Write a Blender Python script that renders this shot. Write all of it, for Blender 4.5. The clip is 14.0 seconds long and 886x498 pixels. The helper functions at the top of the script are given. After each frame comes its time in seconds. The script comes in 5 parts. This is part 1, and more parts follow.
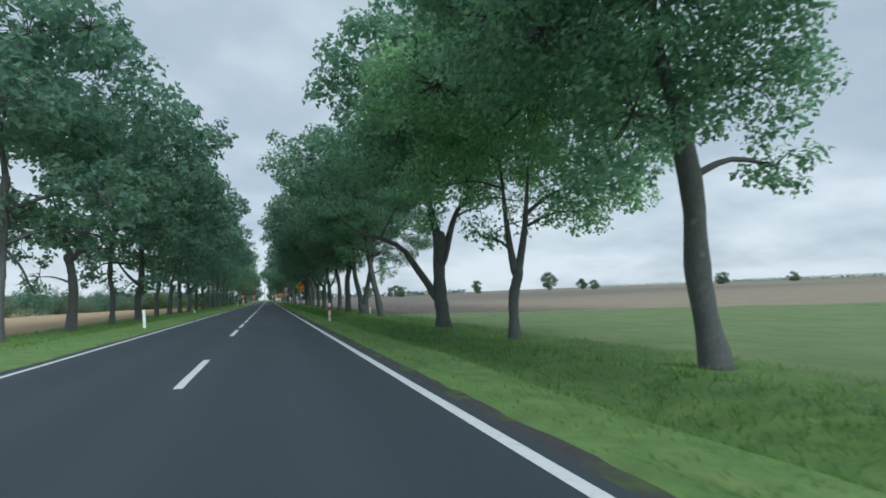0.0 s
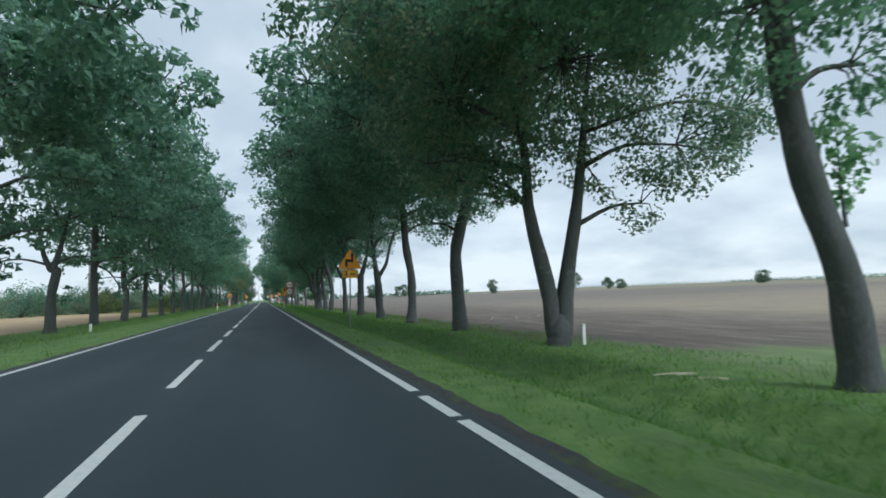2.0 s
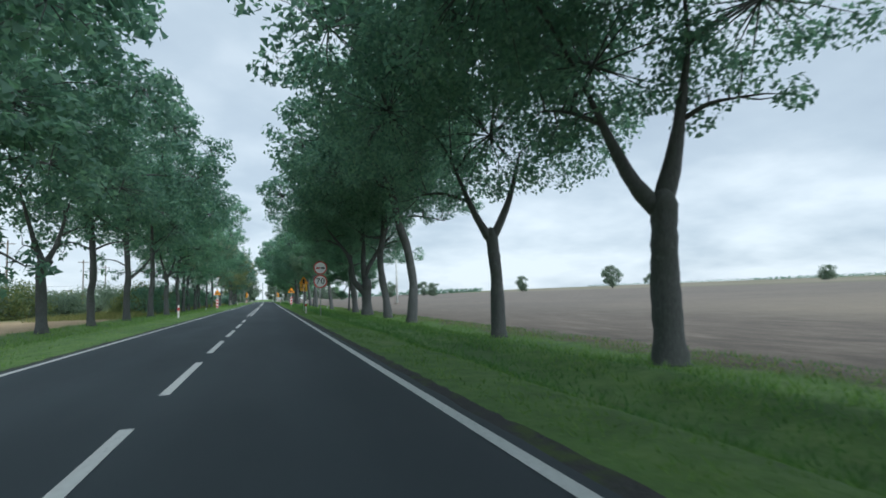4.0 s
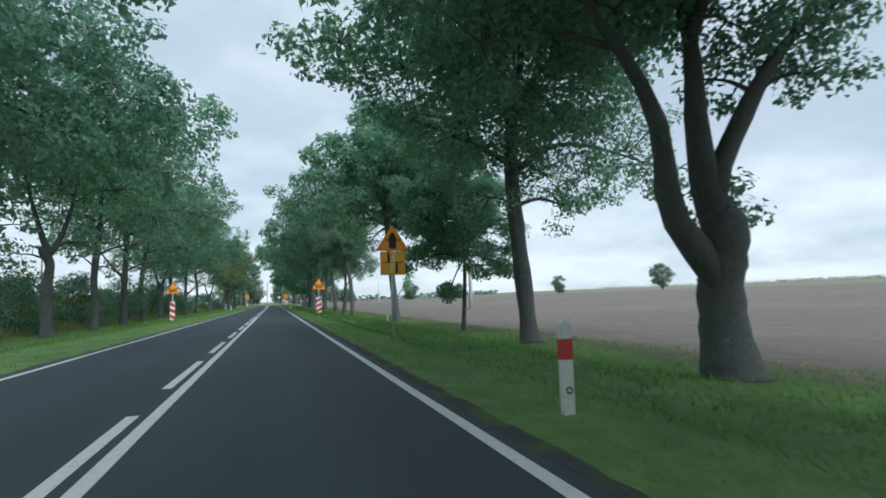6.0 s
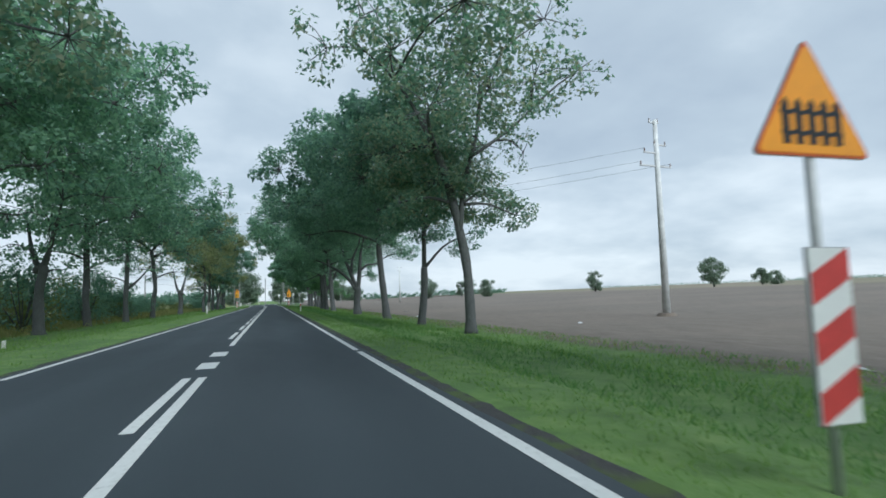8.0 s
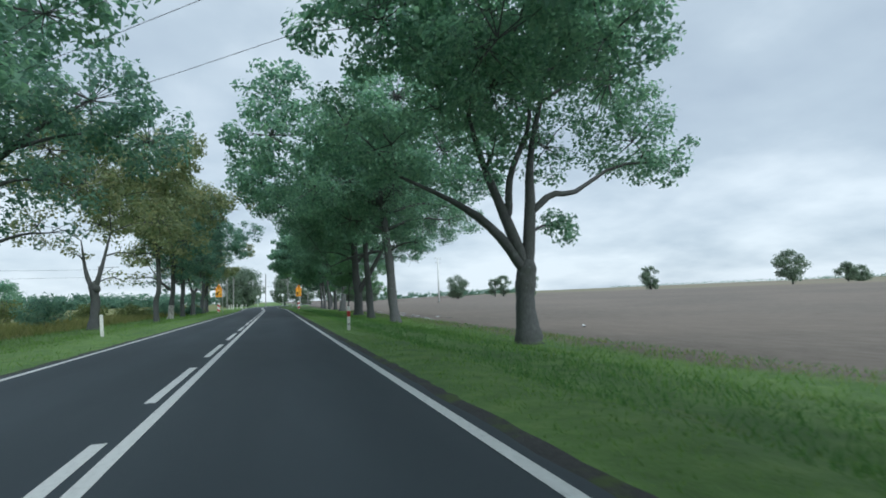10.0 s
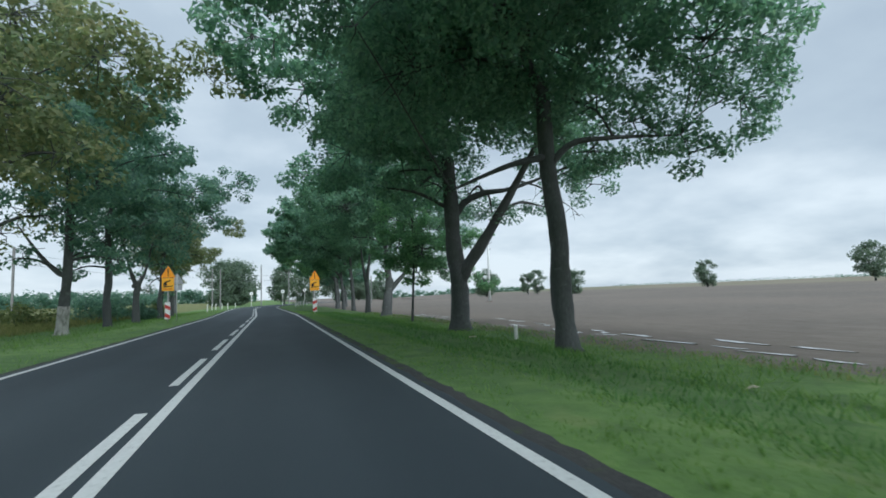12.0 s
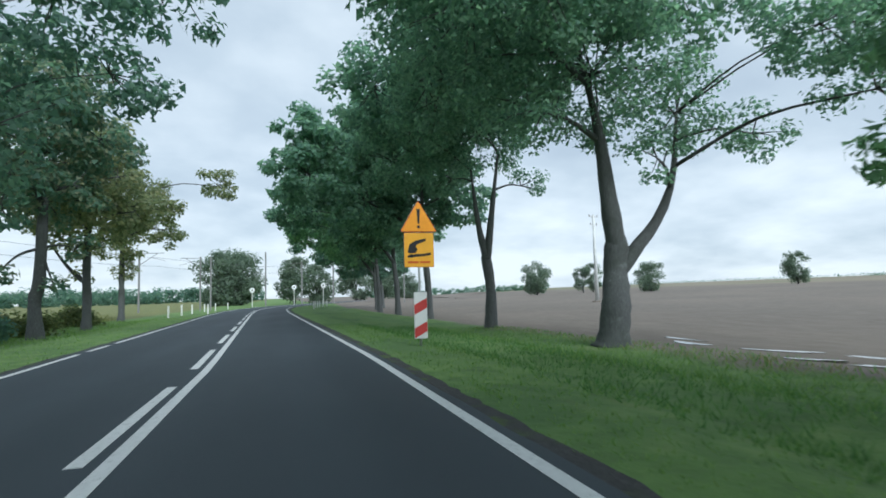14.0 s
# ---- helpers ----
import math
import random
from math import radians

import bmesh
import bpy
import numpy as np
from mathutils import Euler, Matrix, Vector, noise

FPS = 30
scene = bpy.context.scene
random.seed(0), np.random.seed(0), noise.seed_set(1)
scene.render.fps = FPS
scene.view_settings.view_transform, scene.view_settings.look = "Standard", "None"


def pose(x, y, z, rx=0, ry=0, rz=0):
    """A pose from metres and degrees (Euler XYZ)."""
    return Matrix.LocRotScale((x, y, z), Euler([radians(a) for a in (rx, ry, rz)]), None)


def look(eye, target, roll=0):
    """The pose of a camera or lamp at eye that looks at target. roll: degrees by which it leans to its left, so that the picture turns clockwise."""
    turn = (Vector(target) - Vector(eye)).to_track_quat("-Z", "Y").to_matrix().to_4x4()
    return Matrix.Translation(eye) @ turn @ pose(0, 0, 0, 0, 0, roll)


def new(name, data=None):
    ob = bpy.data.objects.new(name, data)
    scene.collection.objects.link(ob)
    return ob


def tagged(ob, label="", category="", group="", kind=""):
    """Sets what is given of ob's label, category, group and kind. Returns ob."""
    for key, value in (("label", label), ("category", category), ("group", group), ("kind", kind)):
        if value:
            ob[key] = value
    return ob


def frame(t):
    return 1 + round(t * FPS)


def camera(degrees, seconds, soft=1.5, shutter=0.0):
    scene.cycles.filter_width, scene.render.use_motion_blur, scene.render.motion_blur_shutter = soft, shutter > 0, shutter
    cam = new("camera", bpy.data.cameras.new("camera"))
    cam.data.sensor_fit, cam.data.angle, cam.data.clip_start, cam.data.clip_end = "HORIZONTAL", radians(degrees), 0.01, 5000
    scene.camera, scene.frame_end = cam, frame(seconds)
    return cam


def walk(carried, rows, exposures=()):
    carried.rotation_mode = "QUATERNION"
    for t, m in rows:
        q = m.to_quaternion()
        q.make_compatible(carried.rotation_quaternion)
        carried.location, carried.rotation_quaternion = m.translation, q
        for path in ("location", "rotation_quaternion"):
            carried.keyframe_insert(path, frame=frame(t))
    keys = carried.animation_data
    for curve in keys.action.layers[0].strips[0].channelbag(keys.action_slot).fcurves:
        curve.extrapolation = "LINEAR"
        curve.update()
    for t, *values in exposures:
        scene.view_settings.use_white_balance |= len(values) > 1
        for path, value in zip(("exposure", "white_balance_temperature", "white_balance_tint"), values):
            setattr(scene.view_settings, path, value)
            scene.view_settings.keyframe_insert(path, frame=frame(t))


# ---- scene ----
cam = camera(79.06, 14.0, soft=1.7, shutter=0.08)
PATH = [
    (0, (-0.014, 1.606, 1.235), (3.079, 11.078, 2.083), -1.63),
    (0.5, (-0.031, 12.001, 1.235), (3.059, 21.472, 2.110), -1.59),
    (1, (-0.041, 22.166, 1.238), (3.068, 31.632, 2.090), -1.74),
    (1.5, (-0.012, 32.361, 1.234), (3.149, 41.811, 2.073), -1.61),
    (2, (0.024, 42.541, 1.232), (3.198, 51.986, 2.085), -1.63),
    (2.5, (0.066, 52.769, 1.237), (3.175, 62.237, 2.072), -1.67),
    (3, (0.061, 63.008, 1.234), (3.165, 72.479, 2.050), -1.61),
    (3.2, (0.052, 67.079, 1.233), (3.166, 76.547, 2.048), -1.63),
    (5.3, (0.115, 112.144, 1.235), (3.191, 121.619, 2.114), -1.67),
    (5.5, (0.123, 116.062, 1.236), (3.196, 125.540, 2.085), -1.63),
    (6, (0.117, 125.728, 1.238), (3.133, 135.221, 2.127), -1.71),
    (6.5, (0.068, 135.317, 1.237), (3.029, 144.828, 2.108), -1.67),
    (7, (0.009, 145.084, 1.238), (2.964, 154.594, 2.145), -1.70),
    (7.5, (-0.033, 154.643, 1.235), (2.908, 164.156, 2.161), -1.64),
    (8, (-0.054, 164.137, 1.237), (2.983, 173.625, 2.107), -1.64),
    (8.2, (-0.063, 167.934, 1.237), (2.974, 177.422, 2.109), -1.65),
    (10.3, (0.142, 211.118, 1.240), (3.132, 220.619, 2.122), -1.77),
    (10.5, (0.137, 214.497, 1.235), (3.126, 224.004, 2.068), -1.64),
    (11, (0.113, 223.042, 1.240), (3.105, 232.542, 2.128), -1.65),
    (11.5, (0.023, 231.731, 1.237), (3.047, 241.224, 2.087), -1.67),
    (12, (0.012, 240.168, 1.238), (3.051, 249.657, 2.088), -1.68),
    (12.5, (0.011, 248.524, 1.236), (3.044, 258.018, 2.050), -1.65),
    (13, (-0.003, 256.991, 1.234), (3.014, 266.489, 2.070), -1.65),
    (13.5, (0.033, 265.535, 1.234), (2.971, 275.052, 2.121), -1.71),
    (14, (0.106, 274.169, 1.235), (3.009, 283.702, 2.066), -1.62),
]
walk(cam, [(t, look(eye, target, roll)) for t, eye, target, roll in PATH], ((0.0, 0.0, 5690, 3), (1.0, 0.18, 5690, 3), (2.5, 0.22, 5690, 3), (5.5, 0.28, 5690, 3), (7.5, 0.30, 5690, 3), (8.2, 0.14, 5690, 3), (10.5, 0.18, 5690, 3), (12.0, 0.12, 5690, 3), (12.6, 0.27, 5690, 3), (14.0, 0.32, 5690, 3)))

# ---- daylight: a closed, bright cloud cover with a weak wide sun behind it ----
SUN_HEIGHT, SUN_TURN = 38.0, 165.0
world = bpy.data.worlds.new("overcast_sky")
scene.world = world
world.use_nodes = True
wn = world.node_tree.nodes
wl = world.node_tree.links
wn.clear()


def wnode(kind, **values):
    n = wn.new(kind)
    for key, value in values.items():
        n.inputs[key].default_value = value
    return n


sky = wn.new("ShaderNodeTexSky")
sky.sky_type, sky.sun_disc = "NISHITA", False
sky.sun_elevation, sky.sun_rotation = radians(SUN_HEIGHT), radians(SUN_TURN)
sky_dim = wnode("ShaderNodeMix")
sky_dim.data_type = "RGBA"
coord = wn.new("ShaderNodeTexCoord")
split = wn.new("ShaderNodeSeparateXYZ")
wl.new(coord.outputs["Generated"], split.inputs[0])


def wmath(op, a, b=None, clamp=False):
    n = wn.new("ShaderNodeMath")
    n.operation, n.use_clamp = op, clamp
    for k, v in enumerate((a, b)):
        if v is None:
            continue
        if isinstance(v, (int, float)):
            n.inputs[k].default_value = v
        else:
            wl.new(v, n.inputs[k])
    return n.outputs[0]


up = wmath("MAXIMUM", split.outputs["Z"], 0.0)
deck = wmath("ADD", up, 0.27)
cloud_at = wn.new("ShaderNodeCombineXYZ")
wl.new(wmath("DIVIDE", split.outputs["X"], deck), cloud_at.inputs[0])
wl.new(wmath("DIVIDE", split.outputs["Y"], deck), cloud_at.inputs[1])
big = wnode("ShaderNodeTexNoise", Scale=1.1, Detail=4.0, Roughness=0.5, Distortion=0.2)
small = wnode("ShaderNodeTexNoise", Scale=3.4, Detail=5.0, Roughness=0.55)
wl.new(cloud_at.outputs[0], big.inputs["Vector"])
wl.new(cloud_at.outputs[0], small.inputs["Vector"])
mixed = wmath("ADD", wmath("MULTIPLY", big.outputs["Fac"], 0.7), wmath("MULTIPLY", small.outputs["Fac"], 0.3))
low = wmath("SUBTRACT", 1.0, wmath("MULTIPLY", up, 2.6, True), True)
mixed = wmath("ADD", mixed, wmath("MULTIPLY", wmath("MULTIPLY", low, low), 0.16))
ramp = wn.new("ShaderNodeValToRGB")
wl.new(mixed, ramp.inputs[0])
ramp.color_ramp.elements[0].position, ramp.color_ramp.elements[0].color = 0.34, (0.465, 0.505, 0.560, 1)
ramp.color_ramp.elements[1].position, ramp.color_ramp.elements[1].color = 0.70, (0.828, 0.834, 0.838, 1)
mid = ramp.color_ramp.elements.new(0.50)
mid.color = (0.565, 0.602, 0.640, 1)
wl.new(ramp.outputs[0], sky_dim.inputs[6])
veil = wn.new("ShaderNodeMix")
veil.data_type, veil.blend_type = "RGBA", "MULTIPLY"
veil.inputs[0].default_value = 1.0
wl.new(sky.outputs[0], veil.inputs[6])
veil.inputs[7].default_value = (0.07, 0.07, 0.07, 1)
wl.new(veil.outputs[2], sky_dim.inputs[7])
sky_dim.inputs[0].default_value = 0.10
back = wnode("ShaderNodeBackground", Strength=1.0)
wl.new(sky_dim.outputs[2], back.inputs[0])
sky_out = wn.new("ShaderNodeOutputWorld")
wl.new(back.outputs[0], sky_out.inputs[0])

sun = new("sun", bpy.data.lights.new("sun", "SUN"))
sun.data.energy, sun.data.angle, sun.data.color = 2.9, radians(35), (1.0, 0.97, 0.93)
sun.matrix_world = pose(0, 0, 60, 90 - SUN_HEIGHT, 0, 180 - SUN_TURN)


# ---- materials ----
class Mat:
    """A node material with short ways to add noise, ramps and bump."""

    def __init__(self, name, rough=0.8, metal=0.0):
        self.mat = bpy.data.materials.new(name)
        self.mat.use_nodes = True
        self.tree = self.mat.node_tree
        self.bsdf = self.tree.nodes["Principled BSDF"]
        self.bsdf.inputs["Roughness"].default_value = rough
        self.bsdf.inputs["Metallic"].default_value = metal
        self.place = None

    def node(self, kind, **values):
        n = self.tree.nodes.new(kind)
        for key, value in values.items():
            n.inputs[key].default_value = value
        return n

    def link(self, a, b):
        self.tree.links.new(a, b)

    def where(self, local=False):
        if self.place is None:
            if local:
                self.place = self.node("ShaderNodeTexCoord").outputs["Object"]
            else:
                self.place = self.node("ShaderNodeNewGeometry").outputs["Position"]
        return self.place

    def noise(self, scale, detail=4.0, rough=0.6, stretch=None, local=False):
        n = self.node("ShaderNodeTexNoise", Scale=scale, Detail=detail, Roughness=rough)
        at = self.where(local)
        if stretch:
            m = self.node("ShaderNodeMapping")
            m.inputs["Scale"].default_value = stretch
            self.link(at, m.inputs["Vector"])
            at = m.outputs[0]
        self.link(at, n.inputs["Vector"])
        return n.outputs["Fac"]

    def math(self, op, a, b=0.0, clamp=False):
        n = self.node("ShaderNodeMath")
        n.operation, n.use_clamp = op, clamp
        for k, v in enumerate((a, b)):
            if isinstance(v, (int, float)):
                n.inputs[k].default_value = v
            else:
                self.link(v, n.inputs[k])
        return n.outputs[0]

    def ramp(self, fac, *stops):
        n = self.node("ShaderNodeValToRGB")
        e = n.color_ramp.elements
        while len(e) < len(stops):
            e.new(0.5)
        for k, (at, c) in enumerate(stops):
            e[k].position = at
            e[k].color = (*c, 1) if len(c) == 3 else c
        self.link(fac, n.inputs[0])
        return n.outputs[0]

    def mix(self, fac, a, b, blend="MIX"):
        n = self.node("ShaderNodeMix")
        n.data_type, n.blend_type = "RGBA", blend
        for k, v in ((0, fac), (6, a), (7, b)):
            if isinstance(v, (int, float)):
                n.inputs[k].default_value = v
            elif isinstance(v, tuple):
                n.inputs[k].default_value = (*v, 1)
            else:
                self.link(v, n.inputs[k])
        return n.outputs[2]

    def color(self, c):
        if isinstance(c, tuple):
            self.bsdf.inputs["Base Color"].default_value = (*c, 1)
        else:
            self.link(c, self.bsdf.inputs["Base Color"])
        return self

    def rough(self, fac, lo, hi):
        n = self.node("ShaderNodeMapRange")
        n.inputs["To Min"].default_value, n.inputs["To Max"].default_value = lo, hi
        self.link(fac, n.inputs["Value"])
        self.link(n.outputs[0], self.bsdf.inputs["Roughness"])
        return self

    def bump(self, fac, strength, distance):
        n = self.node("ShaderNodeBump", Strength=strength, Distance=distance)
        self.link(fac, n.inputs["Height"])
        self.link(n.outputs[0], self.bsdf.inputs["Normal"])
        return self

    def step(self, value, lo, hi):
        n = self.node("ShaderNodeMapRange")
        n.interpolation_type = "SMOOTHSTEP"
        n.inputs["From Min"].default_value, n.inputs["From Max"].default_value = lo, hi
        self.link(value, n.inputs["Value"])
        return n.outputs[0]


def plain(name, c, rough=0.6, metal=0.0, spread=0.12, scale=9.0):
    """A coat of one colour with slight dirt and uneven gloss."""
    m = Mat(name, rough, metal)
    n = m.noise(scale, 5, 0.65, local=True)
    lo = tuple(v * (1 - spread) for v in c)
    hi = tuple(min(1, v * (1 + spread)) for v in c)
    m.color(m.ramp(n, (0.3, lo), (0.7, hi)))
    m.rough(n, max(0.05, rough - 0.12), min(1, rough + 0.12))
    return m.mat


def leaf_material(name, dark, mid_tone, light):
    m = Mat(name, 0.55)
    r = m.node("ShaderNodeNewGeometry").outputs["Random Per Island"]
    patch = m.noise(0.35, 2, 0.5)
    f = m.math("ADD", m.math("MULTIPLY", r, 0.55), m.math("MULTIPLY", patch, 0.45))
    c = m.ramp(f, (0.15, dark), (0.5, mid_tone), (0.85, light))
    m.color(c)
    m.bsdf.inputs["Specular IOR Level"].default_value = 0.3
    t = m.node("ShaderNodeBsdfTranslucent")
    m.link(m.mix(1.0, c, (1.10, 1.18, 0.94), "MULTIPLY"), t.inputs[0])
    mx = m.node("ShaderNodeMixShader", Fac=0.64)
    m.link(m.bsdf.outputs[0], mx.inputs[1])
    m.link(t.outputs[0], mx.inputs[2])
    m.link(mx.outputs[0], m.tree.nodes["Material Output"].inputs[0])
    return m.mat


LEAF = [
    leaf_material("leaf_green", (0.111, 0.208, 0.171), (0.197, 0.337, 0.252), (0.311, 0.466, 0.324)),
    leaf_material("leaf_deep_green", (0.102, 0.182, 0.160), (0.164, 0.280, 0.226), (0.248, 0.386, 0.277)),
    leaf_material("leaf_light_green", (0.147, 0.266, 0.174), (0.245, 0.411, 0.257), (0.383, 0.561, 0.330)),
    leaf_material("leaf_turning", (0.149, 0.200, 0.121), (0.248, 0.292, 0.165), (0.374, 0.358, 0.193)),
    leaf_material("leaf_russet_tips", (0.101, 0.194, 0.156), (0.177, 0.293, 0.215), (0.352, 0.345, 0.246)),
]
# Leaf for far foliage: distance haze is mixed into this paler, greyer green.
HAZED_LEAF = leaf_material("hazed_tree_leaf", (0.129, 0.176, 0.142), (0.185, 0.245, 0.191), (0.258, 0.318, 0.241))
SHRUB_LEAF = leaf_material("shrub_leaf", (0.085, 0.120, 0.055), (0.155, 0.195, 0.080), (0.250, 0.255, 0.110))


def bark_material():
    m = Mat("bark", 0.92)
    ridges = m.noise(6.0, 5, 0.7, (4.0, 4.0, 0.9), local=True)
    blotch = m.noise(0.9, 4, 0.6)
    c = m.ramp(ridges, (0.30, (0.061, 0.064, 0.066)), (0.55, (0.101, 0.106, 0.106)), (0.75, (0.138, 0.143, 0.143)))
    c = m.mix(m.math("MULTIPLY", m.step(blotch, 0.42, 0.70), 0.7), c, (0.066, 0.077, 0.064))
    m.color(m.mix(m.step(m.noise(2.3, 4, 0.65), 0.60, 0.72), c, (0.144, 0.154, 0.153)))
    m.bump(ridges, 0.7, 0.03)
    return m.mat


BARK = bark_material()


def asphalt_material():
    m = Mat("asphalt", 0.75)
    grit = m.noise(55.0, 3, 0.7)
    blotch = m.noise(0.55, 4, 0.6, (1.0, 0.25, 1.0))
    x = m.node("ShaderNodeSeparateXYZ")
    m.link(m.where(), x.inputs[0])
    wave = m.node("ShaderNodeMath")
    wave.operation = "PINGPONG"
    m.link(m.math("ADD", x.outputs[0], 0.35), wave.inputs[0])
    wave.inputs[1].default_value = 0.8
    track = m.step(wave.outputs[0], 0.15, 0.75)
    c = m.ramp(grit, (0.3, (0.020, 0.028, 0.036)), (0.7, (0.042, 0.057, 0.070)))
    c = m.mix(m.math("MULTIPLY", blotch, 0.7), c, (0.025, 0.036, 0.045))
    c = m.mix(m.math("MULTIPLY", track, 0.30), c, (0.047, 0.062, 0.075))
    m.color(c)
    m.rough(blotch, 0.62, 0.85)
    m.bump(grit, 0.5, 0.004)
    return m.mat


ASPHALT = asphalt_material()


def paint_material():
    m = Mat("road_paint", 0.65)
    worn = m.noise(14.0, 5, 0.75)
    big_wear = m.noise(1.3, 3, 0.6)
    c = m.ramp(worn, (0.28, (0.30, 0.31, 0.31)), (0.42, (0.62, 0.63, 0.62)), (0.7, (0.74, 0.75, 0.74)))
    m.color(m.mix(m.math("MULTIPLY", big_wear, 0.25), c, (0.45, 0.46, 0.46)))
    m.bump(worn, 0.3, 0.003)
    return m.mat


PAINT = paint_material()


def ground_material():
    """Grass verges, a green crop, ploughed soil on one side, stubble and meadow on the other."""
    m = Mat("ground", 0.95)
    at = m.node("ShaderNodeSeparateXYZ")
    m.link(m.where(), at.inputs[0])
    wob = m.noise(0.22, 4, 0.6)
    fine = m.noise(9.0, 4, 0.7)
    tuft = m.noise(1.7, 5, 0.65)
    broad = m.noise(0.05, 3, 0.5)
    grass = m.ramp(tuft, (0.30, (0.076, 0.143, 0.038)), (0.52, (0.129, 0.231, 0.057)), (0.74, (0.211, 0.305, 0.091)))
    lush = m.noise(0.45, 4, 0.6, (1.0, 0.45, 1.0))
    grass = m.mix(m.math("MULTIPLY", m.step(lush, 0.46, 0.66), 0.65), grass, (0.060, 0.132, 0.038))
    grass = m.mix(m.math("MULTIPLY", m.step(m.noise(0.8, 3, 0.6, (1.0, 0.4, 1.0)), 0.60, 0.72), 0.5), grass, (0.214, 0.255, 0.095))
    grass = m.mix(m.math("MULTIPLY", fine, 0.5), grass, (0.084, 0.138, 0.037))
    soil = m.ramp(m.noise(2.2, 6, 0.75, (1.0, 0.35, 1.0)), (0.3, (0.097, 0.082, 0.068)), (0.55, (0.158, 0.135, 0.112)), (0.75, (0.214, 0.184, 0.155)))
    soil = m.mix(m.step(broad, 0.35, 0.7), soil, m.mix(0.5, soil, (0.208, 0.171, 0.138)))
    crop = m.ramp(m.noise(0.9, 5, 0.7, (1.0, 0.5, 1.0)), (0.3, (0.090, 0.150, 0.045)), (0.7, (0.165, 0.218, 0.085)))
    straw = m.ramp(m.noise(0.7, 5, 0.7, (0.4, 1.2, 1.0)), (0.3, (0.31, 0.22, 0.125)), (0.7, (0.50, 0.37, 0.22)))
    meadow = m.ramp(m.noise(0.5, 5, 0.7), (0.3, (0.075, 0.110, 0.030)), (0.6, (0.17, 0.17, 0.055)), (0.8, (0.25, 0.20, 0.085)))
    shift = m.math("MULTIPLY", m.math("SUBTRACT", wob, 0.5), 3.2)
    xw = m.math("ADD", at.outputs[0], shift)
    yw = m.math("ADD", at.outputs[1], m.math("MULTIPLY", shift, 4.0))
    # the far slopes: long pale and green bands
    far = m.ramp(m.noise(0.012, 3, 0.5, (1.0, 0.5, 1.0)), (0.35, (0.185, 0.165, 0.115)), (0.5, (0.225, 0.19, 0.14)), (0.62, (0.14, 0.165, 0.07)))
    right = m.mix(m.step(at.outputs[0], 150.0, 240.0), soil, far)
    stubble = m.ramp(m.noise(1.0, 5, 0.7, (1.0, 0.3, 1.0)), (0.3, (0.20, 0.165, 0.115)), (0.7, (0.30, 0.25, 0.175)))
    right = m.mix(m.step(m.math("ADD", at.outputs[1], m.math("MULTIPLY", at.outputs[0], -0.05)), 150.0, 60.0), right, stubble)
    clods = m.ramp(m.noise(1.1, 6, 0.8, (1.0, 0.22, 1.0)), (0.34, (0.059, 0.048, 0.038)), (0.52, (0.116, 0.093, 0.074)), (0.68, (0.210, 0.174, 0.139)))
    right = m.mix(m.step(m.math("ADD", at.outputs[0], m.math("MULTIPLY", shift, 3.0)), 38.0, 22.0), right, m.mix(m.step(at.outputs[1], 95.0, 150.0), m.mix(0.2, clods, soil), m.mix(0.75, clods, soil)))
    crop_here = m.math("MULTIPLY", m.step(m.math("ADD", yw, m.math("MULTIPLY", at.outputs[0], 0.75)), 68.0, 64.0), m.step(at.outputs[0], 90.0, 60.0))
    right = m.mix(crop_here, right, crop)
    right = m.mix(m.step(xw, 10.6, 9.6), right, grass)
    left = m.mix(m.step(yw, 150.0, 162.0), straw, meadow)
    left = m.mix(m.step(xw, -15.6, -14.2), left, grass)
    both = m.mix(m.step(at.outputs[0], -1.4, -1.2), left, right)
    # bare gritty edge beside the asphalt
    m.color(both)
    m.bump(m.math("ADD", m.math("MULTIPLY", tuft, 0.7), m.math("MULTIPLY", fine, 0.3)), 0.8, 0.09)
    return m.mat


GROUND = ground_material()
GRASS_BLADE = leaf_material("grass_blade", (0.110, 0.202, 0.054), (0.179, 0.308, 0.082), (0.285, 0.398, 0.135))
# Darker green blades; along the ditch this colour also carries the shade.
DARK_BLADE = leaf_material("dark_blade", (0.078, 0.168, 0.058), (0.129, 0.252, 0.082), (0.189, 0.325, 0.106))
DRY_BLADE = leaf_material("dry_blade", (0.145, 0.168, 0.061), (0.244, 0.252, 0.100), (0.368, 0.336, 0.165))


def gravel_material():
    m = Mat("gravel_edge", 0.95)
    g = m.noise(26.0, 4, 0.75)
    c = m.ramp(g, (0.3, (0.026, 0.027, 0.028)), (0.6, (0.062, 0.062, 0.060)), (0.8, (0.125, 0.123, 0.115)))
    m.color(m.mix(m.step(m.noise(1.6, 4, 0.6), 0.5, 0.66), c, (0.070, 0.105, 0.028)))
    m.bump(g, 0.8, 0.03)
    return m.mat


GRAVEL = gravel_material()


def lime_material():
    m = Mat("lime_wash", 0.9)
    worn = m.noise(3.0, 5, 0.7, (1.6, 1.6, 0.8), local=True)
    m.color(m.ramp(worn, (0.36, (0.16, 0.155, 0.14)), (0.50, (0.40, 0.39, 0.36)), (0.7, (0.56, 0.55, 0.51))))
    m.bump(worn, 0.6, 0.03)
    return m.mat


